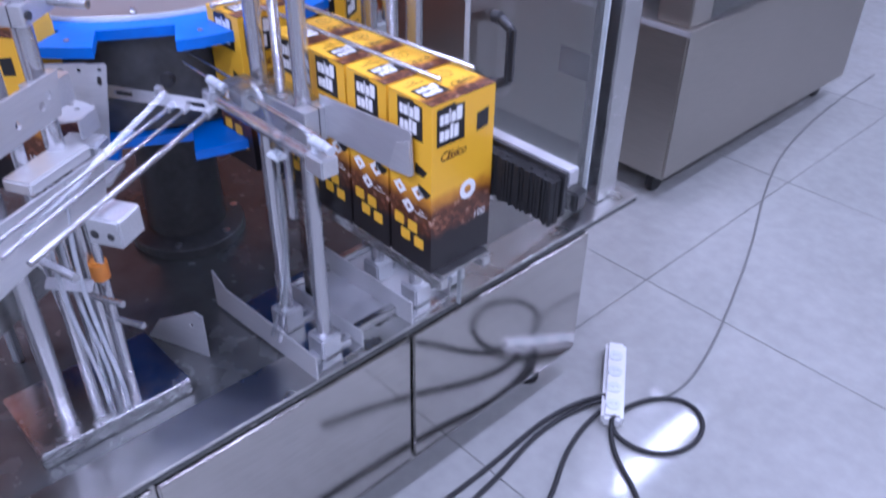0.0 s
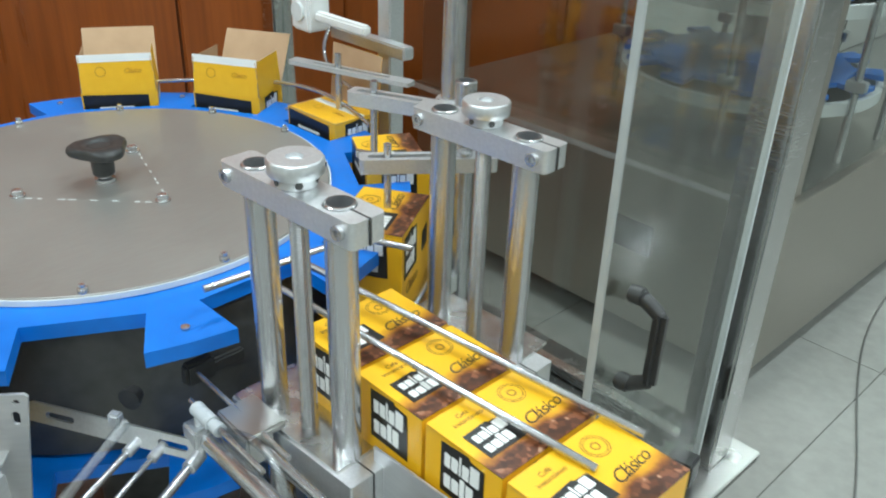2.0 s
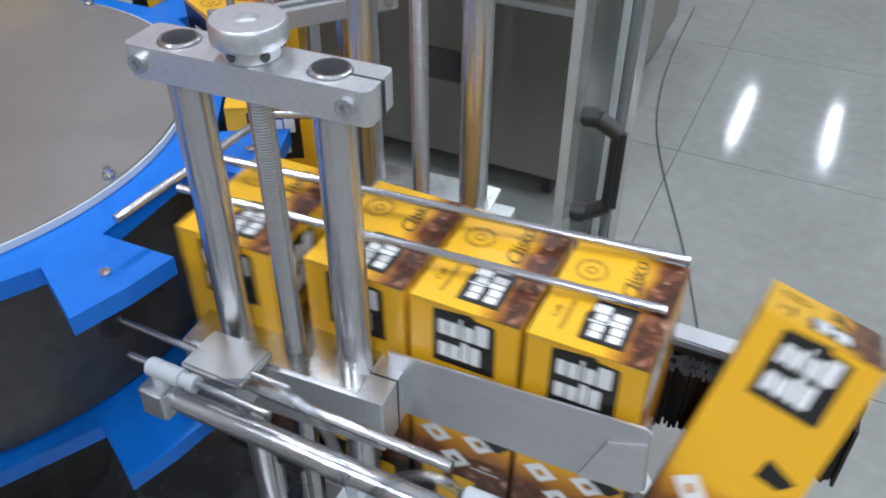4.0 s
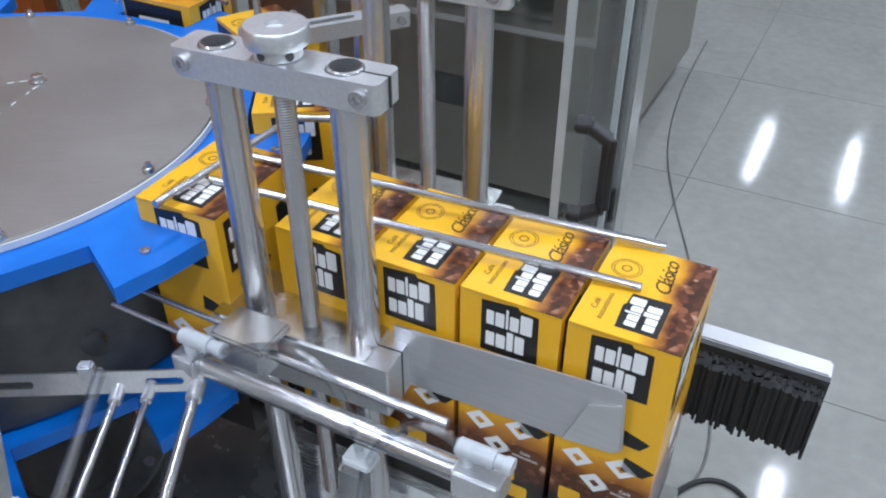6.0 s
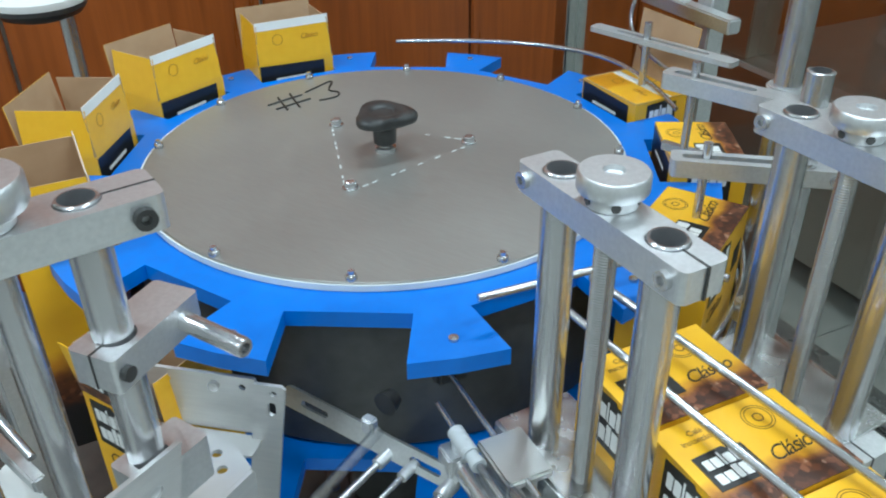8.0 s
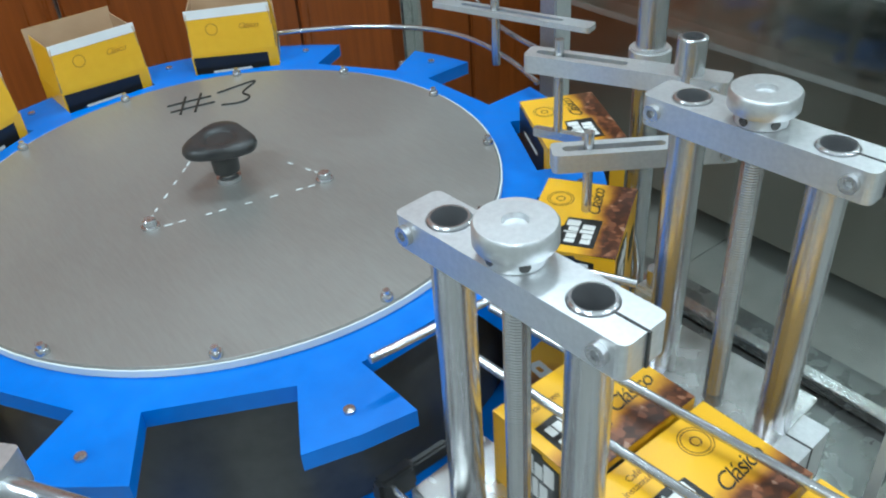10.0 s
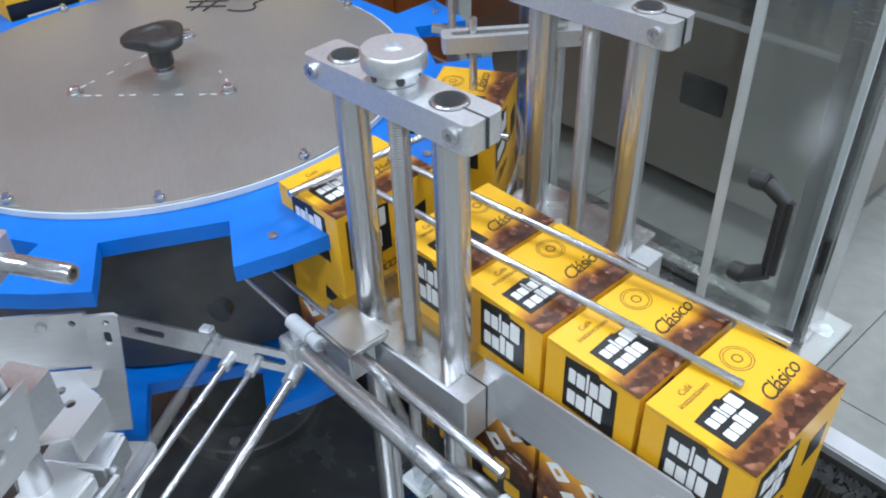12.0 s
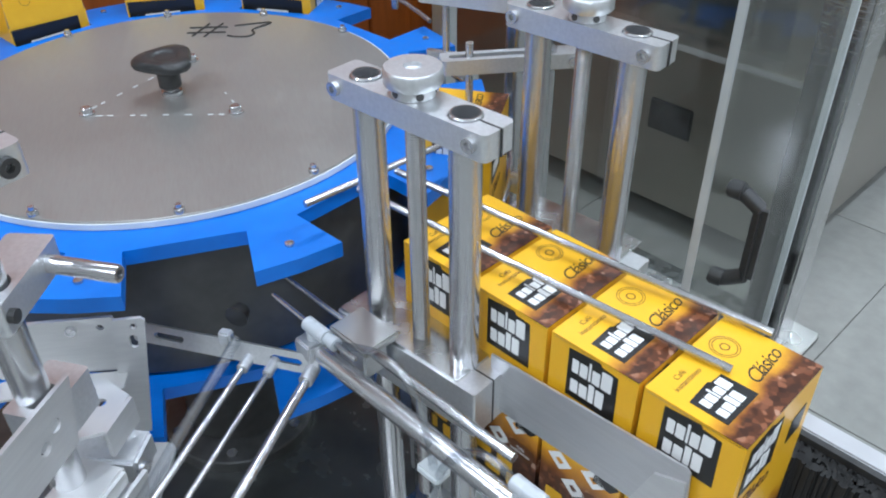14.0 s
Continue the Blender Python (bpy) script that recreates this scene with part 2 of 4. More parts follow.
def words(name, text, size, m, material, parent, shear=0.0, space=1.0):
    c = bpy.data.curves.new(name, "FONT")
    c.body, c.size, c.align_x, c.align_y, c.shear, c.extrude, c.space_character, c.resolution_u = text, size, "CENTER", "CENTER", shear, 0.0001, space, 3
    c.materials.append(material)
    ob = new(name, c)
    ob.parent = parent
    ob.matrix_basis = m
    return ob


# ---- timing ----
CYCLE = 2.967
TURNS = [2.17 + CYCLE * k for k in range(5)]
PUSHES = [1.03 + CYCLE * k for k in range(5)]
TURN_TIME = 0.64


def eased(u):
    u = min(max(u, 0.0), 1.0)
    return u * u * (3 - 2 * u)


def disc_angle(t):
    return sum(-30.0 * eased((t - s) / TURN_TIME) for s in TURNS)


def pushed(t, k):
    return eased((t - (PUSHES[k] - 0.09)) / 0.18)


# ---- setting ----
PLATE_Z = 0.45
floor = part("floor", box(-1.99, 4.42, -4.52, 10.2, -0.14, -0.008), GROUT, None, "concrete bed with grey grout under glossy tiles", kind="structure")
part("wall_north", box(-1.35, 4.3, 10.2, 10.35, 0, 2.9), WALL, None, "plain pale painted wall", kind="structure")
part("wall_south", box(-1.35, 4.3, -4.15, -4.0, 0, 2.9), WALL, None, "plain pale painted wall", kind="structure")
part("wall_east", box(4.2, 4.35, -4.0, 10.2, 0, 2.9), WALL, None, "plain pale painted wall", kind="structure")
part("wall_west", box(-1.35, -1.2, -4.0, 10.2, 0, 2.9), WALL, None, "plain wall behind the wood panelling", kind="structure")
part("ceiling", box(-1.3, 4.3, -4.1, 10.3, 2.9, 3.0), WHITE, None, "plain white ceiling", kind="structure")
panelling = tagged(new("wood_panelling"), "glossy orange-brown wood panelling on the wall", "wall panelling", kind="structure")
for k in range(8):
    y0 = -1.5 + 0.55 * k
    part("panel", box(-1.2, -1.17, y0 + 0.004, y0 + 0.546, 0.1, 2.9, 0.004), WOOD, panelling)
part("rail", box(-1.2, -1.182, -1.5, 2.9, 0.0, 0.1), BLACK, panelling)

fixture_tubes = []
for fx in (-0.35, 0.2, 1.05, 2.3):
    for fy in (-1.6, 0.6, 2.9, 5.2, 7.6):
        if fx == -0.35 and fy > 3 or fx == 0.2 and fy < 6 or fx == 1.05 and fy == 5.2:
            continue
        f = thing("ceiling_light", "white ceiling fitting with a bright fluorescent tube", "ceiling light", pose(fx, fy, 2.9), "ceiling lights")
        part("housing", box(-0.06, 0.06, -0.62, 0.62, -0.035, -0.001, 0.006), WHITE, f)
        part("tube", rod((0, -0.58, -0.052), (0, 0.58, -0.052), 0.016), GLOW, f, "glowing tube")
        lamp = bpy.data.lights.new("tube_light", "AREA")
        lamp.shape, lamp.size, lamp.size_y, lamp.energy, lamp.color = "RECTANGLE", 0.10, 1.2, (23.0 if fy < 0 else 17.0 if fy < 4 else 8.0), (0.95, 0.98, 1.0)
        l = new("tube_light", lamp)
        l.matrix_basis = pose(fx, fy, 2.82)

# ---- own machine: cabinet, plate, guard ----
cab = thing("machine_cabinet", "polished stainless steel machine cabinet with flat door panels", "machine cabinet")
part("body", box(-0.75, 0.515, -1.0, 0.64, 0.08, PLATE_Z - 0.012, 0.003), CABINET, cab)
for y0, y1 in ((-0.98, -0.36), (-0.352, 0.13), (0.138, 0.63)):
    part("door", box(0.516, 0.526, y0, y1, 0.10, PLATE_Z - 0.03, 0.003), CABINET, cab, "polished flat stainless door panel")
for x, y in ((-0.68, -0.92), (0.45, -0.92), (-0.68, 0.56), (0.45, 0.56)):
    part("foot", lathe([(0.03, 0.0), (0.03, 0.015), (0.012, 0.02), (0.012, 0.09)], 16, (x, y, 0)), RUBBER, cab)
base = thing("base_plate", "dark scuffed steel base plate on top of the cabinet", "base plate")
part("sheet", box(-0.78, 0.535, -1.02, 0.78, PLATE_Z - 0.012, PLATE_Z, 0.002), DARK, base)
part("edge_strip", box(0.45, 0.536, -1.02, 0.78, PLATE_Z, PLATE_Z + 0.006, 0.002), PANEL, base, "bright worn steel edge strip")


def column(x, y, z0, z1, w, label):
    c = thing("frame_post", label, "post", pose(x, y, z0))
    part("post", box(-w / 2, w / 2, -w / 2, w / 2, 0.004, z1 - z0, 0.004), STEEL, c)
    part("foot_plate", box(-w * 0.53, w * 0.53, -w * 0.53, w * 0.53, 0.0, 0.006, 0.001), STEEL, c)
    return c


column(0.472, 0.705, PLATE_Z + 0.006, 2.1, 0.064, "square brushed stainless guard post on the base plate")
column(-0.70, 0.70, PLATE_Z, 2.1, 0.05, "square brushed stainless guard post on the base plate")
guard = thing("guard_door", "clear acrylic guard door, ajar, with a black handle", "guard door", pose(0.489, 0.645, PLATE_Z + 0.014, 0, 0, 8.3))
part("pane", box(-0.004, 0.004, -0.427, -0.004, 0, 1.6), DOOR, guard, "clear acrylic sheet")
part("edge", box(-0.0042, 0.0042, -0.4295, -0.427, 0, 1.6, 0.0008), FROSTED, guard, "pale cut edge of the acrylic")
part("edge", box(-0.005, 0.005, -0.004, 0.001, 0, 1.6, 0.001), EDGE, guard, "pale cut edge of the acrylic")
for z in (0.12, 1.2):
    part("hinge", rod((0.0, 0.004, z), (0.0, 0.004, z + 0.06), 0.007), BLACK, guard)
hz0, hz1, hy0 = 0.402, 0.506, -0.372
grip = bmesh.new()
for hz, way in ((hz0, 1), (hz1, -1)):
    rod((0.004, hy0, hz), (0.020, hy0, hz), 0.0095, grip, bevel=0.002)
    rod((0.016, hy0, hz - 0.001 * way), (0.040, hy0, hz + 0.014 * way), 0.0078, grip, bevel=0.003)
box(0.032, 0.046, hy0 - 0.009, hy0 + 0.009, hz0 + 0.006, hz1 - 0.006, 0.006, grip)
part("handle", grip, BLACK, guard, "black plastic bow handle", True)
part("lower_catch", box(-0.030, 0.012, -0.050, -0.010, 0.004, 0.050, 0.004), BLACK, guard, "black door catch")
part("latch", box(-0.018, 0.016, -0.419, -0.391, 0.19, 0.235, 0.004), BLACK, guard, "black door catch")
pane2 = thing("guard_panel", "clear fixed acrylic guard panel between the posts", "guard panel", pose(-0.12, 0.70, PLATE_Z + 0.004))
part("pane", box(-0.553, 0.568, -0.004, 0.004, 0, 1.55), ACRYLIC, pane2)
part("bottom_rail", box(-0.553, 0.568, -0.012, 0.012, 0.0, 0.02, 0.002), STEEL, pane2)

# ---- neighbouring machine ----
nb = thing("neighbour_machine", "stainless steel machine cabinet on black castors with guard columns", "packing machine")
NX0, NX1, NY0, NY1, NZ0, NZ1 = -1.05, 0.211, 1.445, 2.68, 0.085, 0.556
part("body", box(NX0, NX1, NY0, NY1, NZ0, NZ1, 0.006), TINTSTEEL, nb)
part("top_plate", box(NX0 - 0.01, NX1 + 0.01, NY0 - 0.01, NY1 + 0.01, NZ1, NZ1 + 0.012, 0.002), TINTSTEEL, nb)
# Brightness along the top's front edge is painted with a paler metal strip.
part("front_edge", box(NX0 - 0.01, NX1 + 0.01, NY0 - 0.0125, NY0 - 0.0102, NZ1 - 0.004, NZ1 + 0.012), SATIN, nb, "thin strip painted paler for the bright front edge of the top")
part("vent", box(-0.235, -0.105, NY0 - 0.006, NY0 + 0.01, 0.31, 0.40, 0.004), BLACK, nb, "dark square vent")
for x in (NX0 + 0.07, NX1 - 0.07):
    for y in (NY0 + 0.07, NY1 - 0.07):
        castor = part("castor", box(x - 0.02, x + 0.02, y - 0.022, y + 0.022, 0.055, NZ0), STEEL, nb)
        part("wheel", rod((x - 0.013, y, 0.035), (x + 0.013, y, 0.035), 0.035, bevel=0.004), RUBBER, castor, smooth=True)
for x, y in ((NX1 - 0.065, NY0 + 0.065), (NX1 - 0.065, NY1 - 0.065), (NX0 + 0.065, NY0 + 0.065)):
    part("column", box(x - 0.055, x + 0.055, y - 0.055, y + 0.055, NZ1 + 0.012, 2.1, 0.004), TINTSTEEL, nb)
part("pane", box(NX1 - 0.014, NX1 - 0.008, NY0 + 0.125, NY1 - 0.125, NZ1 + 0.02, 2.05), ACRYLIC, nb, "clear acrylic guard")
part("pane", box(NX0 + 0.125, NX1 - 0.125, NY0 + 0.046, NY0 + 0.052, NZ1 + 0.02, 2.05), ACRYLIC, nb, "clear acrylic guard")
wheel_at = (-0.20, 1.98)
part("spindle", rod((*wheel_at, NZ1 + 0.01), (*wheel_at, 1.06), 0.05, bevel=0.004), DRUM, nb, smooth=True)


def star(r_in, r_out, half, n, phase, bore=None):
    """Outline of a wheel with n parallel-sided pockets."""
    pts = []
    for k in range(n):
        a = radians(phase + 360 / n * k)
        ux, uy, nx, ny = math.cos(a), math.sin(a), -math.sin(a), math.cos(a)
        reach, depth = math.sqrt(r_out**2 - half**2), r_in
        for d, s in ((reach, -1), (depth, -1), (depth, 1), (reach, 1)):
            pts.append((ux * d + nx * s * half, uy * d + ny * s * half))
        b = a + math.pi / n
        pts.append((r_out * math.cos(b), r_out * math.sin(b)))
    return pts


for z in (0.735, 0.985):
    part("star_wheel", plate(star(0.28, 0.36, 0.054, 12, 10), (ring(0, 0, 0.06),), z, z + 0.014, m=pose(*wheel_at, 0)), BLUE, nb, "blue plastic pocket wheel")
    part("rim_band", lathe([(0.345, z - 0.045), (0.365, z - 0.045), (0.365, z - 0.012), (0.345, z - 0.012), (0.345, z - 0.045)], 48, (*wheel_at, 0)), WHITE, nb, "white guide ring")
for a in (20, 75, 130, 200, 290, 340):
    px, py = wheel_at[0] + 0.385 * math.cos(radians(a)), wheel_at[1] + 0.385 * math.sin(radians(a))
    part("upright", rod((px, py, NZ1 + 0.01), (px, py, 1.24), 0.010), TUBE, nb, smooth=True)
    part("clamp", box(px - 0.025, px + 0.025, py - 0.015, py + 0.015, 0.76, 0.79, 0.003), ALU, nb)

# ---- turntable ----
SLOT0 = 2.0
BOLT0 = 1.6
table = thing("turntable", "indexing turntable with a grey steel disc and blue pocket wheels", "turntable")
part("upper_wheel", plate(star(0.2905, 0.358, 0.0530, 12, SLOT0), (ring(0, 0, 0.12),), 0.952, 0.967), BLUE, table, "blue plastic pocket wheel")
part("lower_wheel", plate(star(0.2905, 0.358, 0.0530, 12, SLOT0), (ring(0, 0, 0.12),), 0.785, 0.800), BLUE, table, "blue plastic pocket wheel")
part("disc", lathe([(0.0005, 0.967), (0.2585, 0.967), (0.2605, 0.969), (0.2605, 0.973), (0.2590, 0.975), (0.0005, 0.975)], 96), DISC, table, "brushed grey steel cover disc", True)
# Pale colour puts the rim highlight into the disc's edge band.
part("disc_edge", lathe([(0.2606, 0.9675), (0.2622, 0.9675), (0.2622, 0.9735), (0.2606, 0.9735), (0.2606, 0.9675)], 96), EDGE, table, "bare edge of the disc, painted pale for its rim highlight", True)
part("drum", lathe([(0.270, 0.8005), (0.276, 0.804), (0.276, 0.948), (0.272, 0.9515)], 64), DRUM, table, "dark grey drum", True)
for k in range(12):
    a = radians(BOLT0 + 30 * k)
    b = bmesh.new()
    lathe([(0.0052, 0.9752), (0.0052, 0.979), (0.0042, 0.9802), (0.0003, 0.9802)], 12, (0.2545 * math.cos(a), 0.2545 * math.sin(a), 0), b)
    rod((0.2545 * math.cos(a), 0.2545 * math.sin(a), 0.979), (0.2545 * math.cos(a), 0.2545 * math.sin(a), 0.984), 0.003, b, 8)
    part("rim_bolt", b, TUBE, table, smooth=True)
for k in range(12):
    a = radians(SLOT0 + 15 + 30 * k)
    r = 0.335
    part("pocket_screw", lathe([(0.0042, 0.967), (0.0042, 0.9695), (0.0003, 0.970)], 10, (r * math.cos(a), r * math.sin(a), 0)), TUBE, table)
for k in range(3):
    a = radians(-44 + 120 * k + 60)
    x, y = 0.094 * math.cos(a), 0.094 * math.sin(a)
    part("cover_bolt", lathe([(0.0085, 0.9752), (0.0085, 0.9765), (0.0062, 0.977), (0.0062, 0.982), (0.005, 0.983), (0.0003, 0.983)], 12, (x, y, 0)), TUBE, table, smooth=True)
welds = bmesh.new()
for k in range(3):
    p, q = (Vector((0.105 * math.cos(radians(16 + 120 * n)), 0.105 * math.sin(radians(16 + 120 * n)), 0)) for n in (k, k + 1))
    for n in range(1, 15):
        if n % 5 != 4 and n not in (7, 11) and (k != 1 or n < 6):
            o = p.lerp(q, n / 15)
            plate(slot(o.x, o.y, random.uniform(0.005, 0.009), 0.0009, math.degrees(math.atan2((q - p).y, (q - p).x)), 3), (), 0.9751, 0.9754, welds)
part("weld_mark", welds, EDGE, table, "pale dotted weld marks", kind="stuff")
knob = bmesh.new()
for r, z in ((0.0105, 0.984), (0.0125, 0.986), (0.0130, 1.002), (0.0165, 1.0065), (0.030, 1.0095), (0.0360, 1.0120), (0.0372, 1.0155), (0.0362, 1.0190), (0.0325, 1.0215), (0.022, 1.0225), (0.0140, 1.0210), (0.0125, 1.0195), (0.006, 1.0190)):
    lobes = []
    for k in range(48):
        u = 2 * math.pi * k / 48
        g = r * (1 - 0.27 * max(0.0, (r - 0.0142) / 0.023) * (0.5 - 0.5 * math.cos(3 * u)))
        lobes.append(knob.verts.new((g * math.cos(u), g * math.sin(u), z)))
    if r == 0.0105:
        knob.faces.new(lobes[::-1])
    else:
        for k in range(48):
            knob.faces.new((last[k], last[(k + 1) % 48], lobes[(k + 1) % 48], lobes[k]))
    last = lobes
knob.faces.new(last)
part("hand_knob", knob, BLACK, table, "black plastic hand knob", True)
part("knob_stud", lathe([(0.012, 0.9752), (0.012, 0.980), (0.0075, 0.981), (0.0075, 0.984)], 12), TUBE, table, "bright threaded stud", True)
MARKER = surface("marker_ink", (0.012, 0.010, 0.008), (0.02, 0.018, 0.015), (0.5, 0.6))
mark = pose(-0.065, -0.179, 0.9754, 0, 0, 162)
SQ = [((-0.048, 0.008), (0.002, 0.013)), ((-0.046, -0.010), (0.004, -0.005)), ((-0.036, -0.020), (-0.026, 0.024)), ((-0.020, -0.021), (-0.008, 0.026))]
for a, b in SQ:
    wire("marker_stroke", [mark @ Vector((*a, 0)), mark @ Vector(((a[0] + b[0]) / 2, (a[1] + b[1]) / 2 + 0.001, 0)), mark @ Vector((*b, 0))], 0.0013, MARKER, table, "handwritten black number sign")
wire("marker_stroke", [mark @ Vector((x, y, 0)) for x, y in ((0.010, 0.018), (0.034, 0.026), (0.072, 0.042), (0.032, 0.006), (0.042, -0.002), (0.045, -0.012), (0.032, -0.024), (0.010, -0.017))], 0.0013, MARKER, table, "handwritten black 3")
pedestal = thing("turntable_pedestal", "dark steel pedestal under the turntable", "pedestal")
part("column", lathe([(0.075, PLATE_Z + 0.030), (0.070, 0.765)], 40), DRUM, pedestal, smooth=True)
part("foot_flange", lathe([(0.11, PLATE_Z), (0.11, PLATE_Z + 0.018), (0.108, PLATE_Z + 0.020), (0.078, PLATE_Z + 0.030), (0.070, PLATE_Z + 0.0302)], 40), DRUM, pedestal)
part("head_flange", lathe([(0.068, 0.7652), (0.083, 0.767), (0.085, 0.770), (0.085, 0.784)], 40), DRUM, pedestal)
for k in range(6):
    t = radians(60 * k + 20)
    part("flange_bolt", lathe([(0.008, PLATE_Z + 0.019), (0.008, PLATE_Z + 0.027), (0.0003, PLATE_Z + 0.027)], 6, (0.096 * math.cos(t), 0.096 * math.sin(t), 0)), TUBE, pedestal)

# ---- cartons ----
CW, CD, CH = 0.078, 0.106, 0.238  # along the row, across it, height
TOP = 0.974
BED = TOP - CH


def facing(axis):
    """Turns text drawn in x, y so that it lies on a side: front is -y, end is +x, top is read along +y."""
    return {"front": pose(0, 0, 0, 90, 0, 0), "end": pose(0, 0, 0, 90, 0, 90), "top": pose(0, 0, 0, 0, 0, 90)}[axis]


def logo(parent, m, w, h):
    """A black torn-edged label with plain white bars for the brand."""
    pts = [(-w / 2, -h / 2), (w / 2, -h / 2), (w / 2 - 0.0008, h * 0.30), (w / 2 - 0.001, h * 0.44), (w * 0.16, h * 0.47), (w * 0.12, h * 0.53), (-w * 0.25, h * 0.5), (-w / 2, h * 0.48)]
    p = part("brand_label", plate(pts, (), 0.0, 0.0004), INK, parent, "black printed label with white bars")
    p.matrix_basis = m
    for y, ends in ((h * 0.05, (-0.42, -0.26, -0.08, -0.01, 0.17, 0.40)), (-h * 0.37, (-0.42, -0.24, -0.05, 0.09, 0.28))):
        for k in range(len(ends) - 1):
            a, z = w * (ends[k] + 0.012), w * (ends[k + 1] - 0.014)
            tall = h * (0.27, 0.27, 0.37, 0.27, 0.36)[k] if len(ends) == 6 else h * (0.27, 0.27, 0.37, 0.34)[k]
            part("bar", plate(rounded(a, z, y, y + tall, (z - a) * 0.12, 2), (), 0.0005, 0.0007), PRINTW, p)


def make_carton():
    """A tall carton, its base at the origin, with a hinged printed lid on its +x side and three inner flaps."""
    c = thing("coffee_carton", "tall yellow and brown printed coffee carton", "carton", None, "cartons on the packing line")
    bm = bmesh.new()
    hx, hy, t = CW / 2, CD / 2, 0.0008
    rings = []
    for x, y, z in ((hx, hy, 0), (hx, hy, CH), (hx - t, hy - t, CH), (hx - t, hy - t, t)):
        rings.append([bm.verts.new((sx * x, sy * y, z)) for sx, sy in ((1, 1), (-1, 1), (-1, -1), (1, -1))])
    for n, (lo, hi) in enumerate(zip(rings, rings[1:])):
        for k in range(4):
            bm.faces.new((lo[k], lo[(k + 1) % 4], hi[(k + 1) % 4], hi[k])).material_index = 0 if n == 0 else 1
    bm.faces.new(rings[0]).material_index = 0
    bm.faces.new(rings[-1]).material_index = 1
    part("body", bm, (PRINT, CARDIN), c)
    # lid, hinged along the top +x edge; lies over -x when shut
    bm = box(-CW, 0, -hy, hy, 0, 0.0008)
    for f in bm.faces:
        f.material_index = 1 if f.calc_center_median().z < 0.0001 else 0
    lid = part("lid", bm, (PRINTLID, CARDIN), c, "yellow printed lid flap")
    lid.location = (hx, 0, CH)
    up = 0.0009
    logo(lid, Matrix.Translation((-0.034, -0.024, up)) @ facing("top"), 0.040, 0.030)
    words("lettering", "Clásico", 0.017, Matrix.Translation((-0.030, 0.024, up)) @ facing("top") @ pose(0, 0, 0, 0, 0, 4), INK, lid, 0.35, 0.85)
    words("lettering", "Café\ninstantáneo", 0.0066, Matrix.Translation((-0.064, -0.026, up)) @ facing("top"), INKB, lid)
    emblem = bmesh.new()
    for r in (0.0115, 0.0095):
        plate(ring(-0.060, 0.022, r, 28), (ring(-0.060, 0.022, r - 0.0006, 28),), up, up + 0.0001, emblem)
    plate(ring(-0.060, 0.022, 0.004, 12), (ring(-0.060, 0.022, 0.003, 12),), up, up + 0.0001, emblem)
    part("emblem", emblem, INKB, lid, "thin brown round emblem")
    # flaps under the lid
    for name, size, at, label in (("inner_flap", (CD - 0.004, 0.056), (-hx, 0, 90), "yellow flap with a white glue strip"),
                                  ("side_flap", (CW - 0.004, 0.052), (0, -hy, 180), "plain brown card flap"), ("side_flap", (CW - 0.004, 0.052), (0, hy, 0), "plain brown card flap")):
        w, h = size
        bm = box(-w / 2, w / 2, -0.0008, 0, 0, h)
        for f in bm.faces:
            f.material_index = 0 if f.calc_center_median().y > -0.0001 else 1
        flap = part(name, bm, (YELLOW, CARDIN), c, label)
        if name == "inner_flap":
            part("glue_strip", box(-w / 2, w / 2, 0.0, 0.0005, h - 0.011, h), PRINTW, flap, "white glue strip")
            words("lettering", "Clásico", 0.010, pose(-0.022, 0.0006, 0.031, 90, 0, 180), FAINT, flap, 0.35, 0.85)
            part("emblem", plate(ring(0.022, 0.031, 0.0075, 20), (ring(0.022, 0.031, 0.0065, 20),), 0.0, 0.0002, None, pose(0, 0.0005, 0, 90, 0, 0) @ Matrix.Diagonal((1, 1, -1, 1))), FAINT, flap, "thin brown round emblem")
    # prints on the sides
    f = Matrix.Translation((0, -hy - 0.0002, 0)) @ facing("front")
    logo(c, f @ Matrix.Translation((0.001, CH - 0.0275, 0)), 0.045, 0.048)
    for k, (x, y, s) in enumerate(((0.026, 0.118, 1.0), (0.020, 0.146, 0.9))):
        part("price_flash", plate([(x - 0.012 * s, y - 0.006), (x + 0.005, y - 0.007), (x + 0.013 * s, y + 0.002), (x - 0.010 * s, y + 0.009)], (), 0, 0.0003, m=f), INK, c, "black printed flash")
    for x, y in ((-0.020, 0.108), (0.014, 0.112), (-0.004, 0.086)):
        part("printed_cup", plate([(x - 0.012, y + 0.002), (x + 0.001, y - 0.010), (x + 0.013, y), (x, y + 0.011)], ([(x - 0.004, y + 0.001), (x, y + 0.004), (x + 0.005, y), (x + 0.001, y - 0.004)],), 0, 0.0003, m=f), PRINTW, c, "white printed cup")
    part("printed_label", plate(rounded(0.006, 0.036, 0.076, 0.094, 0.007), (), 0, 0.0003, m=f), INKB, c, "brown printed banner")
    words("lettering", "Café\ninstantáneo", 0.0048, f @ Matrix.Translation((0.021, 0.0855, 0.0004)), PRINTW, c)
    for x, y in ((-0.022, 0.060), (0.004, 0.058), (-0.010, 0.040), (0.016, 0.038)):
        part("printed_sachet", plate(rounded(x - 0.009, x + 0.009, y - 0.008, y + 0.008, 0.002, 2), (), 0, 0.0003, m=f), YELLOW, c, "yellow printed sachet")
    e = Matrix.Translation((hx + 0.0002, 0, 0)) @ facing("end")
    logo(c, e @ Matrix.Translation((-0.022, CH - 0.031, 0)), 0.046, 0.050)
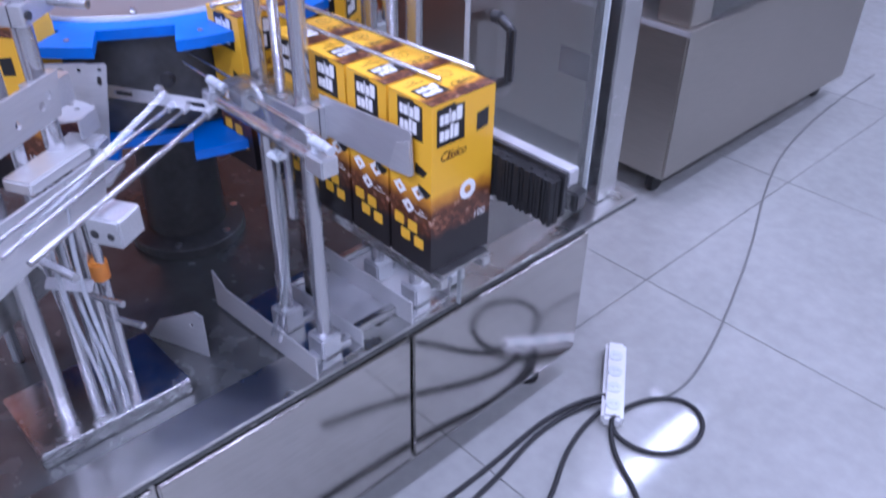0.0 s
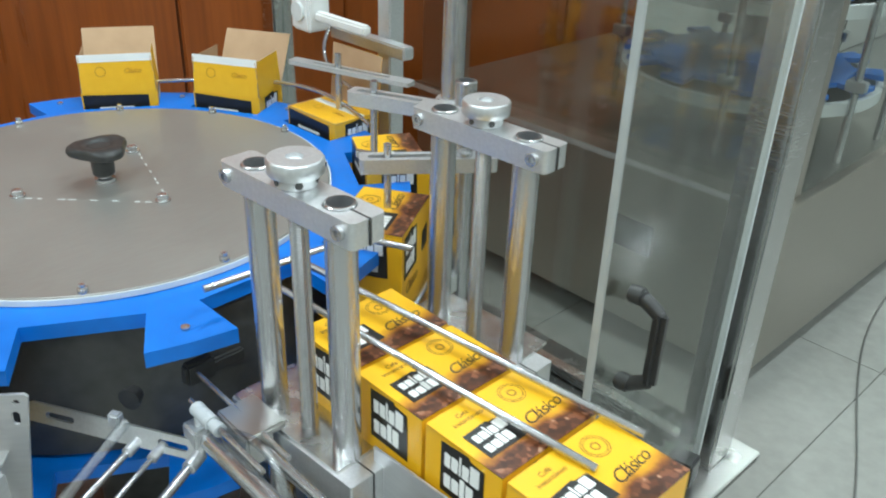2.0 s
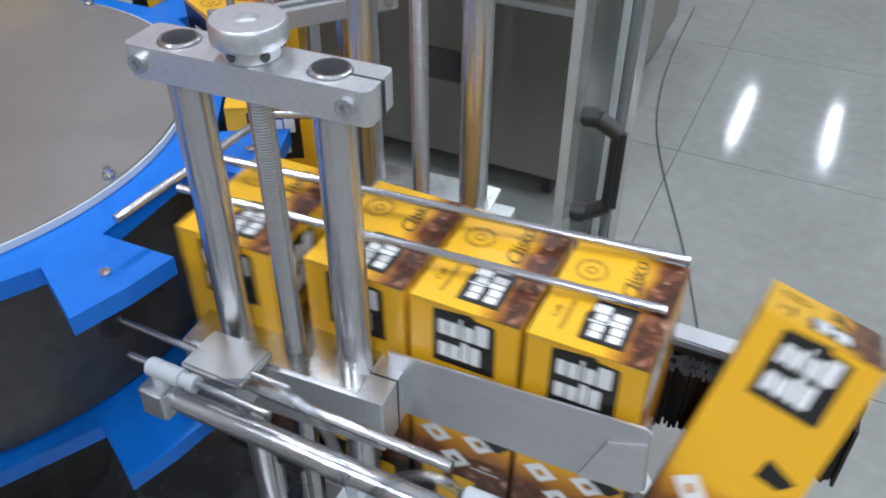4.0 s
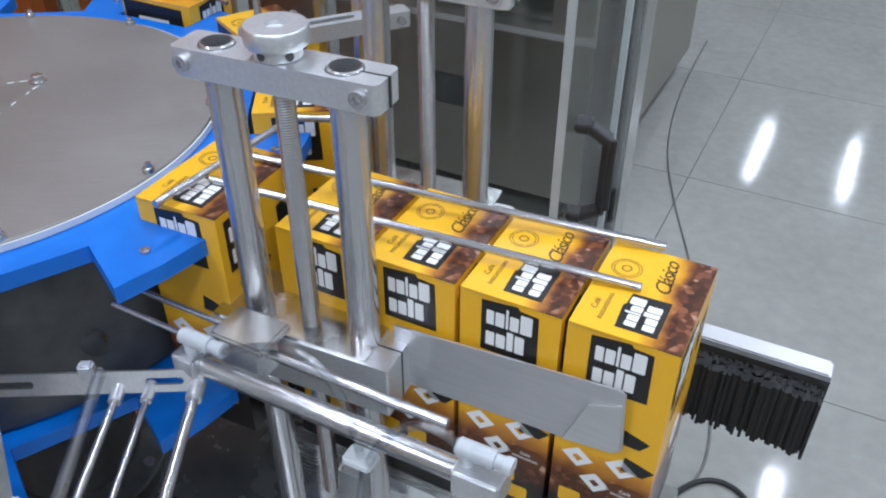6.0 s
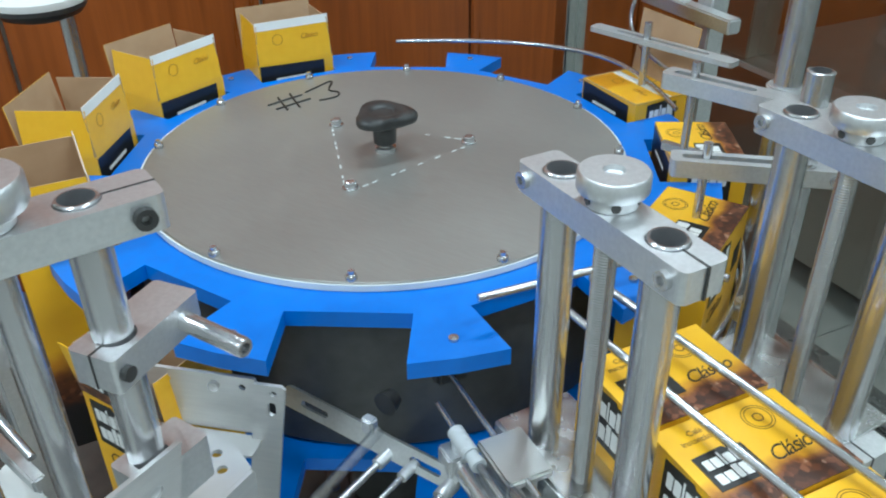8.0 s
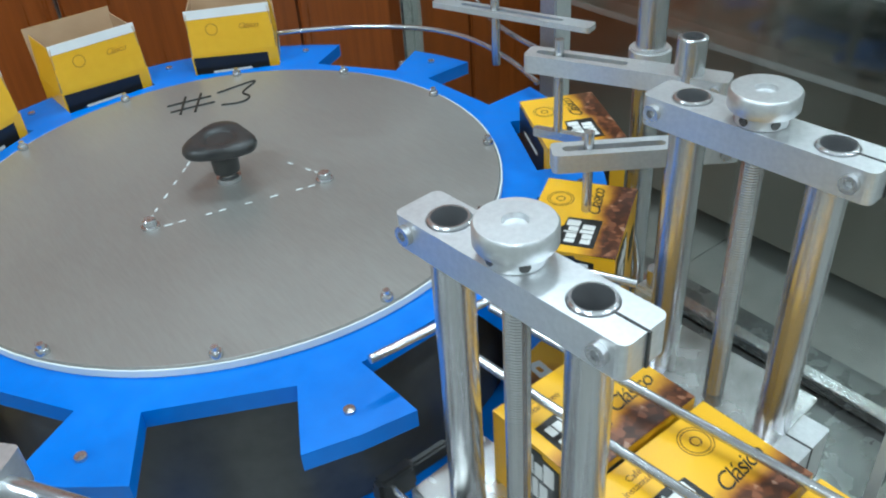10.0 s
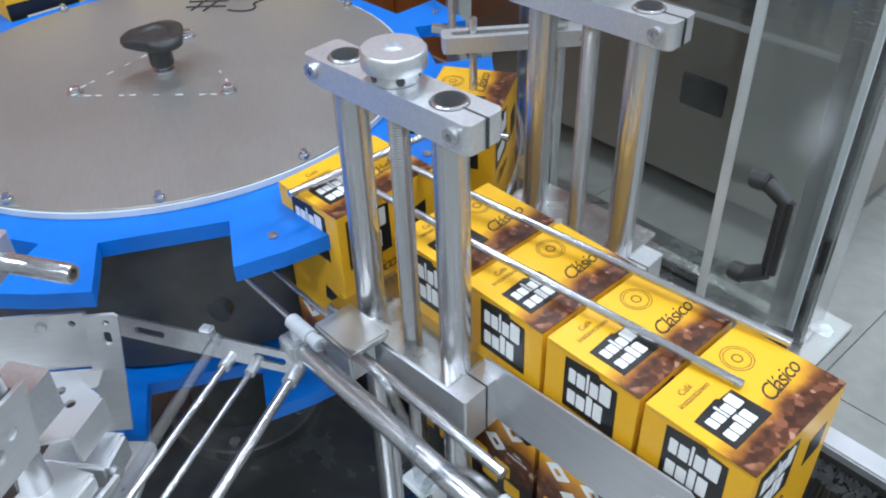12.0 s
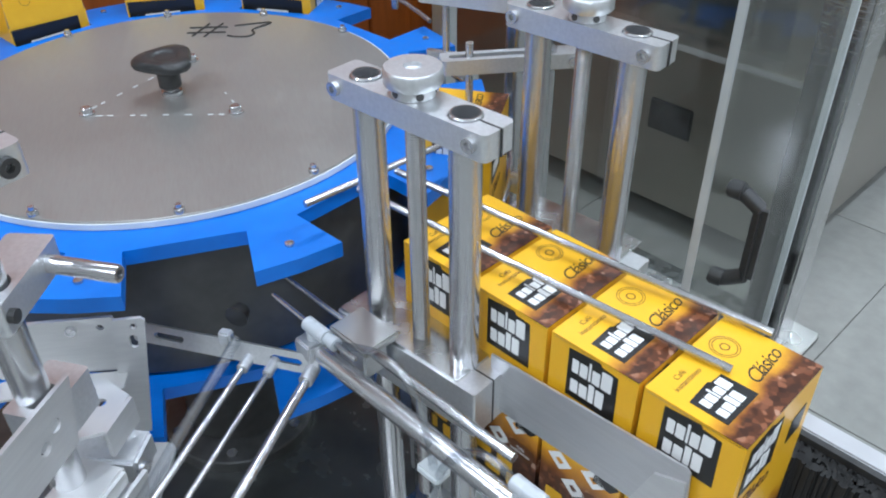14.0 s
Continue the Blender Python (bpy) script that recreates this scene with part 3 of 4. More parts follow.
    words("lettering", "Clásico", 0.018, e @ Matrix.Translation((-0.018, CH - 0.072, 0.0002)), INKB, c, 0.35, 0.85)
    w = Matrix.Translation((-hx - 0.0002, 0, 0)) @ pose(0, 0, 0, 90, 0, -90)
    part("black_band", plate([(-0.050, CH - 0.075), (0.040, CH - 0.078), (0.040, CH - 0.006), (-0.051, CH - 0.003)], (), 0, 0.0003, m=w), INK, c, "black printed band")
    part("bar", plate(rounded(-0.030, 0.018, CH - 0.026, CH - 0.022, 0.001, 2), (), 0.0004, 0.0006, m=w), PRINTW, c)
    part("price_flash", plate([(0.022, 0.183), (0.042, 0.186), (0.042, 0.211), (0.022, 0.207)], (), 0, 0.0003, m=e), INK, c, "black printed flash")
    part("printed_cup", plate(ring(0.010, 0.105, 0.014, 18), (ring(0.010, 0.105, 0.006, 12),), 0, 0.0003, m=e), PRINTW, c, "white printed cup")
    words("lettering", "100", 0.015, e @ Matrix.Translation((0.033, 0.060, 0.0002)), PRINTW, c)
    return c


LIDSHUT = pose(CW / 2, 0, CH)
LIDOPEN = pose(CW / 2, 0, CH, 0, 96, 0)
LIDBACK = pose(CW / 2, 0, CH, 0, 97, 0)


def flap_pose(which, fold):
    """which: 0 inner, 1 near side, 2 far side; fold 0 upright, 1 shut."""
    x, y, turn = ((-CW / 2, 0, 90), (0, -CD / 2, 180), (0, CD / 2, 0))[which]
    return pose(x, y, CH - 0.001, 0, 0, turn) @ pose(0, 0, 0, 4 + 86 * fold, 0, 0)


PITCH = 0.0825
ROW_X = [0.722 - CW / 2 - PITCH * k for k in range(4)]
ROW_Y = 0.048
SLOT_R = 0.340
LIFT = 0.018  # the pockets stand a little over the bed
FEED = 0.10  # how far below the pockets the feeding chute lies
LOAD_SLOT = 10  # pocket at which erected cartons are put in


def in_slot(k, t):
    """Pose of a carton in the pocket that stands k steps past the pushing station at the start."""
    a = SLOT0 + 30 * k + disc_angle(t)
    far, drop = 0.0, 0.0
    if k > LOAD_SLOT:
        arrive = TURNS[k - LOAD_SLOT - 1] + TURN_TIME + 0.25
        a = SLOT0 + 30 * LOAD_SLOT + min(disc_angle(t) + 30 * (k - LOAD_SLOT), 0.0) if t > arrive else SLOT0 + 30 * LOAD_SLOT
        far = 1 - eased((t - arrive) / 0.5)
        drop = FEED * (1 - eased((t - TURNS[k - LOAD_SLOT] + 0.08) / 0.3))
    r = SLOT_R - 0.012 * max(0.0, 1 - abs(a - SLOT0) / 30)
    x, y = r * math.cos(radians(a)), r * math.sin(radians(a))
    return pose(x * (1 + 1.1 * far), y * (1 + 1.1 * far), BED + LIFT - drop, 0, 0, a)


def falling(u, n):
    """The way of a carton over the end of the bed, u seconds after it tips."""
    x = ROW_X[0] - 0.002 + 0.42 * min(u, 0.9)
    z = max(BED + 0.02 - 1.6 * max(u - 0.09, 0.0) - 4.5 * max(u - 0.09, 0.0) ** 2, 0.05 + 0.002 * n)
    return pose(x, ROW_Y - 0.055 + 0.10 * min(u, 0.5), z, -min(300 * u, 86.0), min(110 * u, 20.0), -30 * min(u * 3, 1.0))


def carton_rows(order):
    """order: 0 to 3 stand in the row from its end, 4 is in the first pocket, and so on round the wheel."""
    slot_k = order - 4
    times = [0.02 * 5 * k for k in range(141)]
    rows = []
    for t in times:
        if slot_k >= 0:
            k_out = slot_k  # pushes needed before it leaves its pocket
            done = sum(pushed(t, j) for j in range(len(PUSHES)) if j > k_out)
            leave = pushed(t, k_out) if k_out < len(PUSHES) else 0.0
            if leave <= 0.0:
                rows.append((t, in_slot(slot_k, t)))
                continue
            a, b = in_slot(slot_k, t), pose(ROW_X[3], ROW_Y, BED)
            pa, pb = a.translation, b.translation
            p = pa.lerp(pb, leave)
            yaw = (SLOT0 + 30 * slot_k + disc_angle(PUSHES[k_out])) * (1 - leave)
            p.x += PITCH * done
            rows.append((t, pose(p.x, p.y, p.z, 0, 0, yaw)))
        else:
            done = sum(pushed(t, j) for j in range(len(PUSHES)))
            gone = PUSHES[order] - 0.09 if order < len(PUSHES) else 99
            if t > gone:
                rows.append((t, falling(t - gone, order)))
            else:
                rows.append((t, pose(ROW_X[order] + PITCH * done, ROW_Y, BED)))
            continue
        out = slot_k + 4
        if out < len(PUSHES) and t > PUSHES[out] - 0.09:
            rows[-1] = (t, falling(t - PUSHES[out] + 0.09, order))
    return rows


proto = make_carton()
proto.matrix_basis = pose(0, 0, BED)
cartons = []
for order in (0, 1, 2, 3, 4, 5, 6, 7, 8, 9, 12, 13, 14, 15, 16):
    cartons.append((order, proto if order == 0 else copy_thing(proto, pose(0, 0, BED))))


def flaps_of(c):
    lid = [o for o in c.children if o.name.startswith("lid")][0]
    return lid, [o for o in c.children if o.name.startswith("inner_flap")] + sorted((o for o in c.children if o.name.startswith("side_flap")), key=lambda o: o.name)


for order, c in cartons:
    lid, flaps = flaps_of(c)
    shut = order <= 7
    lid.matrix_basis = LIDSHUT if order < 7 else LIDOPEN if order < 8 else LIDBACK if order < 12 else LIDBACK @ Matrix.Diagonal((0.72, 1, 1, 1))
    for k, o in enumerate(flaps):
        o.matrix_basis = flap_pose(k, 1.0 if shut else 0.0)
    if order > 6:
        tagged(c, "open yellow coffee carton with upright flaps")


def motions():
    walk(table, [(0.1 * k, pose(0, 0, 0.004, 0, 0, disc_angle(0.1 * k))) for k in range(141)])
    for order, c in cartons:
        walk(c, carton_rows(order))
        if order in (7, 8, 9):
            second = TURNS[order - 7]
            first = second - CYCLE
            lid, flaps = flaps_of(c)
            for k, o in enumerate(flaps if order > 7 else []):
                walk(o, [(0.0, flap_pose(k, 0)), (first, flap_pose(k, 0)), (first + 0.3, flap_pose(k, 0.5)), (first + TURN_TIME, flap_pose(k, 1)), (14.0, flap_pose(k, 1))])
            tilt = pose(CW / 2, 0, CH, 0, 122, 0) if order > 7 else LIDOPEN
            walk(lid, [(0.0, tilt), (max(first, 0.1), tilt), (max(first, 0.1) + TURN_TIME, LIDOPEN), (second, LIDOPEN), (second + 0.32, pose(CW / 2, 0, CH, 0, 44, 0)), (second + TURN_TIME, LIDSHUT), (14.0, LIDSHUT)])
    walk(puller, [(0.1 * k, pose(0.105 * puller_at(0.1 * k), 0, 0)) for k in range(141)])
    walk(gripper, [(0.1 * k, gripper_pose(0.1 * k)) for k in range(141)])


def puller_at(t):
    """0: hook reaches out behind the pocket, 1: drawn in."""
    best = 0.0
    for s in PUSHES:
        best = max(best, eased((t - s + 0.10) / 0.2) * (1 - eased((t - s - 0.75) / 0.5)))
    return best


def gripper_pose(t):
    """The swing arm drops back while the carton is drawn out."""
    best = 0.0
    for s in PUSHES:
        best = max(best, eased((t - s + 0.45) / 0.35) * (1 - eased((t - s - 0.40) / 0.25)))
    return pose(0.064 * best, -0.102 * best, -0.012 * best)


# ---- gantries ----
def gantry(x, y, label):
    g = thing("guide_gantry", label, "guide gantry", pose(x, y, 0, 0, 0, 3.5))
    half = 0.0485
    outline = rounded(-0.076, 0.079, -0.0160, 0.0160, 0.005)
    bar = part("top_bar", plate(outline, (ring(-half, 0, 0.0128), ring(half, 0, 0.0128)), 1.115, 1.1355), ALU, g, "milled aluminium clamp bar")
    part("clamp_slit", box(half + 0.012, 0.0803, -0.0008, 0.0008, 1.1148, 1.1358), BLACK, bar)
    for bx in (-0.066, 0.066):
        bolt = bmesh.new()
        plate(ring(0, 0, 0.0058, 18), (ring(0, 0, 0.0030, 6),), 0, 0.0035, bolt, pose(bx, -0.0160, 1.1255, 90, 0, 0))
        part("clamp_bolt", bolt, TUBE, bar, "socket head bolt")
    for px in (-half, half):
        tube = lathe([(0.0122, PLATE_Z + 0.034), (0.0122, 1.1365), (0.0112, 1.1375), (0.0100, 1.1375), (0.0098, 1.075)], 28, (px, 0, 0))
        part("tube", tube, TUBE, g, "polished steel tube", True)
    screw = bmesh.new()
    turns = int((1.112 - 0.70) / 0.002)
    lathe([(0.0076 if k % 2 else 0.0071, 0.70 + 0.001 * k) for k in range(2 * turns)], 14, (0, 0, 0), screw)
    part("threaded_spindle", screw, TUBE, g, "fine threaded spindle")
    kn = bmesh.new()
    lathe([(0.0152, 1.1358), (0.0158, 1.136), (0.0158, 1.1435), (0.0205, 1.1445), (0.0215, 1.146), (0.0215, 1.1555), (0.0203, 1.157), (0.0068, 1.157), (0.006, 1.154), (0.0003, 1.154)], 40, (0, 0, 0), kn)
    k = part("adjusting_knob", kn, ALU, g, "turned aluminium adjusting knob", True)
    for a in (-100, -30, 40, 140):
        u = Vector((math.cos(radians(a)), math.sin(radians(a)), 0))
        part("grub_screw", rod(u * 0.0150 + Vector((0, 0, 1.140)), u * 0.0164 + Vector((0, 0, 1.140)), 0.003, None, 10), DRUM, k)
    block = part("slide_block", plate(rounded(-0.082, 0.080, -0.024, 0.026, 0.002), (), 0.858, 0.906), ALU, g, "aluminium slide block")
    part("slide_cover", plate(rounded(-0.080, 0.060, -0.022, 0.045, 0.002), (), 0.906, 0.909), STEEL, block)
    part("clamp_slit", box(0.0545, 0.0805, -0.0008, 0.0008, 0.8578, 0.9062), BLACK, block)
    foot = part("foot_channel", box(-0.15, 0.085, -0.048, 0.050, PLATE_Z + 0.006, PLATE_Z + 0.010, 0.001), STEEL, g, "folded steel foot channel")
    part("flange", plate([(-0.185, 0.0), (0.090, 0.0), (0.090, 0.046), (-0.150, 0.052), (-0.186, 0.074)], (), 0, 0.003, None, pose(0, -0.049, PLATE_Z + 0.006, 90, 0, 0)), SATIN, foot, "bright upright flange with a raised corner")
    part("flange", box(-0.15, 0.085, 0.050, 0.053, PLATE_Z + 0.006, PLATE_Z + 0.040, 0.001), SATIN, foot)
    for px in (-half, half):
        part("foot_clamp", box(px - 0.020, px + 0.020, -0.020, 0.020, PLATE_Z + 0.010, PLATE_Z + 0.050, 0.003), ALU, foot)
        part("slotted_bar", plate(rounded(px - 0.012, px + 0.012, -0.046, 0.048, 0.004), (slot(px, -0.033, 0.018, 0.004, 90), slot(px, 0.034, 0.018, 0.004, 90)), PLATE_Z + 0.0102, PLATE_Z + 0.018), ALU, foot)
    return g


near_gantry = gantry(0.4405, -0.0275, "bright steel guide gantry with knob beside the carton row")
far_gantry = gantry(0.4385, 0.174, "bright steel guide gantry with knob near the guard door")

# ---- outfeed bed and guides ----
bed = thing("outfeed_bed", "bare steel slide bed carrying the row of cartons", "slide bed")
part("sheet", box(0.255, 0.735, ROW_Y - 0.045, ROW_Y + 0.045, BED - 0.006, BED - 0.001, 0.001), PANEL, bed)
for y in (ROW_Y - 0.04, ROW_Y + 0.04):
    part("bearer", box(0.255, 0.735, y - 0.008, y + 0.008, BED - 0.026, BED - 0.0065, 0.002), STEEL, bed)
part("support", box(0.348, 0.372, ROW_Y - 0.012, ROW_Y + 0.012, PLATE_Z + 0.012, BED - 0.0065, 0.002), STEEL, bed)
frame_low = thing("tray_frame", "low steel frame with a grey tray on the base plate", "tray frame")
part("tray", box(0.318, 0.476, 0.030, 0.235, PLATE_Z + 0.007, PLATE_Z + 0.011), SATIN, frame_low, "grey-green sheet tray")
for x in (0.308, 0.486):
    part("rail", box(x - 0.008, x + 0.008, 0.028, 0.245, PLATE_Z + 0.007, PLATE_Z + 0.024, 0.002), STEEL, frame_low, "bright square rail")
part("end_block", box(0.470, 0.505, 0.245, 0.285, PLATE_Z + 0.007, PLATE_Z + 0.035, 0.004), ALU, frame_low, "pale end block")
side = thing("side_guide", "bent grey steel guide plate along the carton row", "guide plate")
gp = bmesh.new()
plate([(0.508, 0.862), (0.650, 0.868), (0.692, 0.872), (0.697, 0.877), (0.693, 0.931), (0.689, 0.934), (0.508, 0.920)], (), 0, 0.002, gp, pose(0, -0.0105, 0, 90, 0, 0))
part("plate", gp, GREYSHEET, side)
# The fold's lighter facet is only a paler flat overlay on the plate.
part("bent_end", plate([(0.652, 0.869), (0.691, 0.873), (0.695, 0.878), (0.692, 0.922), (0.668, 0.912)], (), 0.0022, 0.0042, None, pose(0, -0.0105, 0, 90, 0, 0)), SATIN, side, "flat overlay, painted paler for the lit bent end")
brush = thing("brush_guide", "black bristle brush in an aluminium channel", "brush guide")
part("channel", box(0.52, 0.822, 0.135, 0.156, 0.855, 0.878, 0.002), GREYSHEET, brush, "grey aluminium channel")
br = bmesh.new()
for k in range(150):
    x = 0.525 + 0.00197 * k
    for j in range(3):
        y = 0.112 + 0.009 * j + random.uniform(-0.003, 0.003)
        ln = random.uniform(0.053, 0.061)
        box(x - 0.0013, x + 0.0013, y - 0.004, y + 0.004, 0.868 - ln, 0.872, 0, br)
part("bristles", br, BRISTLE, brush, "dense black bristles", kind="stuff")
part("back", box(0.52, 0.822, 0.128, 0.134, 0.818, 0.878), BLACK, brush, "black brush back")
part("bracket", box(0.588, 0.612, 0.1565, 0.185, 0.85, 0.876, 0.002), ALU, brush)

hold = thing("hold_down_rods", "two thin bright rods welded to a cross rod over the cartons", "hold-down rods")
part("rod", rod((0.332, 0.000, 0.997), (0.679, 0.049, 0.978), 0.0033, None, 12), TUBE, hold, smooth=True)
part("rod", rod((0.332, 0.045, 0.997), (0.681, 0.104, 0.979), 0.0033, None, 12), TUBE, hold, smooth=True)
part("cross_rod", rod((0.322, -0.052, 1.000), (0.334, 0.108, 1.002), 0.0033, None, 12), TUBE, hold, smooth=True)
part("stem", rod((0.334, 0.108, 1.003), (0.389, 0.134, 1.003), 0.0033, None, 12), TUBE, hold, smooth=True)

# ---- pneumatic puller along the row ----
cyl = thing("pneumatic_cylinder", "slim steel pneumatic cylinder with clear hoses", "pneumatic cylinder")
CY, CZ = -0.094, 0.893
part("barrel", rod((0.380, CY, CZ), (0.610, CY, CZ), 0.0088, None, 20), TUBE, cyl, "polished steel barrel", True)
for x0, x1 in ((0.362, 0.384), (0.605, 0.640)):
    part("end_cap", box(x0, x1, CY - 0.013, CY + 0.013, CZ - 0.013, CZ + 0.013, 0.002), ALU, cyl)
for x in (0.374, 0.612):
    ft = bmesh.new()
    rod((x, CY, CZ + 0.012), (x, CY, CZ + 0.022), 0.006, ft, 12)
    rod((x - 0.008, CY, CZ + 0.025), (x + 0.022, CY, CZ + 0.025), 0.0068, ft, 14, bevel=0.0015)
    rod((x + 0.022, CY, CZ + 0.025), (x + 0.027, CY, CZ + 0.025), 0.0052, ft, 14)
    rod((x + 0.027, CY, CZ + 0.025), (x + 0.033, CY, CZ + 0.025), 0.0062, ft, 14)
    part("fitting", ft, HOSE, cyl, "translucent grey push-in hose fitting", True)
part("mount", box(0.392, 0.428, -0.082, -0.056, 0.882, 0.914, 0.002), ALU, cyl)
part("mount_plate", box(0.386, 0.436, -0.086, -0.048, 0.914, 0.922, 0.002), PANEL, cyl, "small aluminium mounting plate")
part("guide_rod", rod((0.40, -0.070, 0.905), (0.585, -0.070, 0.905), 0.0042, None, 12), TUBE, cyl, smooth=True)
wire("hose", [(0.408, CY, CZ + 0.025), (0.44, CY - 0.003, CZ + 0.046), (0.476, CY - 0.006, CZ + 0.066), (0.503, CY - 0.006, CZ + 0.060), (0.520, CY - 0.006, CZ + 0.030), (0.528, CY - 0.006, CZ - 0.004), (0.530, CY - 0.004, 0.84), (0.525, CY, 0.76), (0.50, -0.085, 0.62), (0.46, -0.09, PLATE_Z + 0.05)], 0.0036, CLEARHOSE, cyl, "clear plastic air hose")
wire("hose", [(0.606, CY, CZ + 0.025), (0.592, CY - 0.006, CZ + 0.045), (0.570, CY - 0.008, CZ + 0.036), (0.548, CY - 0.008, CZ + 0.008), (0.530, CY - 0.008, CZ - 0.040), (0.520, CY, 0.80), (0.512, -0.09, 0.70), (0.47, -0.085, 0.58), (0.44, -0.09, PLATE_Z + 0.05)], 0.0036, CLEARHOSE, cyl, "clear plastic air hose")
part("hose_clip", box(0.516, 0.540, CY - 0.013, CY + 0.004, CZ - 0.030, CZ - 0.022, 0.002), EDGE, cyl, "pale hose tie")

puller = thing("carton_puller", "two thin steel rods with a hook plate drawing cartons out", "puller")
for x, y in ((0.262, -0.070), (0.296, -0.094)):
    part("rod", rod((x, y, 0.921), (0.41, y, 0.918), 0.0026, None, 10), TUBE, puller, smooth=True)
part("end_plate", box(0.252, 0.264, -0.080, -0.050, 0.906, 0.930, 0.003), BLACK, puller, "dark end plate")
part("hook_arm", box(0.246, 0.253, -0.078, -0.014, 0.902, 0.916, 0.002), BLACK, puller, "dark flat hook arm")

# ---- clamp arms over the wheel ----
clamps = thing("clamp_stand", "vertical steel rod with two slotted aluminium arms", "clamp stand")
SX, SY = 0.300, 0.290
part("upright", lathe([(0.0122, PLATE_Z), (0.0122, 1.118), (0.0100, 1.119), (0.0085, 1.119), (0.0085, 1.05)], 20, (SX, SY, 0)), TUBE, clamps, smooth=True)


part("upright", rod((0.335, 0.255, PLATE_Z), (0.335, 0.255, 1.056), 0.0095, None, 18), TUBE, clamps, smooth=True)


def slotted_arm(root, tip, z, tail, label):
    d = Vector((tip[0] - root[0], tip[1] - root[1], 0))
    ln, turn = d.length, math.degrees(math.atan2(d.y, d.x))
    m = pose(*root, z, 0, 0, turn)
    a = part("arm", plate(rounded(-tail, ln, -0.0115, 0.0115, 0.005), (slot(ln - 0.050, 0, 0.082, 0.0042), ring(0, 0, 0.0098)), 0, 0.016, None, m), ALU, clamps, label)
    part("clamp_bolt", rod(m @ Vector((-0.024, 0.0115, 0.008)), m @ Vector((-0.024, 0.016, 0.008)), 0.0045, None, 12), TUBE, a)
    part("finger", rod(m @ Vector((ln - 0.030, 0, 0.030)), m @ Vector((ln - 0.030, 0, -0.058)), 0.0042, None, 12), TUBE, a, smooth=True)
    part("shoe", plate(rounded(ln - 0.058, ln - 0.006, -0.004, 0.004, 0.003), (), -0.066, -0.058, None, m), TUBE, a)


slotted_arm((0.335, 0.255), (0.268, 0.166), 1.036, 0.036, "slotted aluminium arm")
slotted_arm((SX, SY), (0.170, 0.232), 1.072, 0.034, "slotted aluminium arm")
rail = thing("curved_guide_rail", "curved bright guide rails round the pocket wheel", "guide rail")
for r, z in ((0.392, 0.90), (0.392, 0.985 - 0.12)):
    wire("rail", [(r * math.cos(radians(a)), r * math.sin(radians(a)), z) for a in range(14, 170, 12)], 0.0032, TUBE, rail)
for a in (36, 78, 120, 160):
    x, y = 0.405 * math.cos(radians(a)), 0.405 * math.sin(radians(a))
    part("upright", rod((x, y, PLATE_Z), (x, y, 0.93), 0.008, None, 14), TUBE, rail, smooth=True)
    part("clamp", box(x - 0.013, x + 0.013, y - 0.013, y + 0.013, 0.885, 0.912, 0.003), ALU, rail)
tall = thing("tall_tube", "tall polished steel tube standing on the base plate", "steel tube")
part("tube", rod((0.183, 0.385, PLATE_Z), (0.183, 0.385, 1.75), 0.0145, None, 28), TUBE, tall, smooth=True)
part("collar", rod((0.183, 0.385, 1.02), (0.183, 0.385, 1.05), 0.021, None, 28, bevel=0.002), ALU, tall, smooth=True)

# ---- flap folding station behind the wheel ----
fold = thing("folding_station", "flap folding station with white actuator and bent wire guides", "folding station")
FX, FY = -0.02, 0.455
part("upright", box(FX - 0.014, FX + 0.014, FY - 0.014, FY + 0.014, PLATE_Z, 1.15, 0.002), ALU, fold)
part("cross_bar", box(FX - 0.10, FX + 0.07, FY - 0.036, FY - 0.016, 1.06, 1.078, 0.002), ALU, fold)
part("actuator", box(FX - 0.13, FX - 0.085, FY - 0.085, FY - 0.045, 1.075, 1.13, 0.004), WHITE, fold, "white actuator body")
part("actuator_arm", box(FX - 0.085, FX + 0.03, FY - 0.075, FY - 0.060, 1.092, 1.106, 0.003), WHITE, fold)
part("dial", rod((FX - 0.108, FY - 0.085, 1.104), (FX - 0.108, FY - 0.090, 1.104), 0.014, None, 20), EDGE, fold)
part("folding_plate", plate(rounded(-0.10, 0.10, -0.010, 0.010, 0.004), (slot(0, 0, 0.13, 0.0035),), 0, 0.006, None, pose(FX + 0.03, FY - 0.10, 1.045, 0, 0, 18)), ALU, fold)
part("pin", rod((FX + 0.01, FY - 0.105, 1.07), (FX + 0.01, FY - 0.105, 0.985), 0.005, None, 12), TUBE, fold, smooth=True)
wire("wire_guide", [(-0.33, 0.15, 0.985), (-0.27, 0.25, 0.99), (-0.17, 0.33, 1.0), (-0.05, 0.37, 1.005), (0.07, 0.34, 0.99)], 0.003, TUBE, fold, "bent bright wire guide")
wire("wire_guide", [(-0.12, 0.42, 1.08), (-0.11, 0.38, 1.03), (-0.05, 0.36, 1.02), (0.10, 0.36, 1.015)], 0.003, TUBE, fold, "bent bright wire guide")

# ---- carton erecting gantry in front ----
er = thing("erecting_gantry", "aluminium carton erecting gantry with clamps, brackets and tubes", "erecting gantry")
G = pose(0.346, -0.308, 0.009, 0, 0, 100)


def on_gantry(ob):
    ob.matrix_basis = G
    return ob


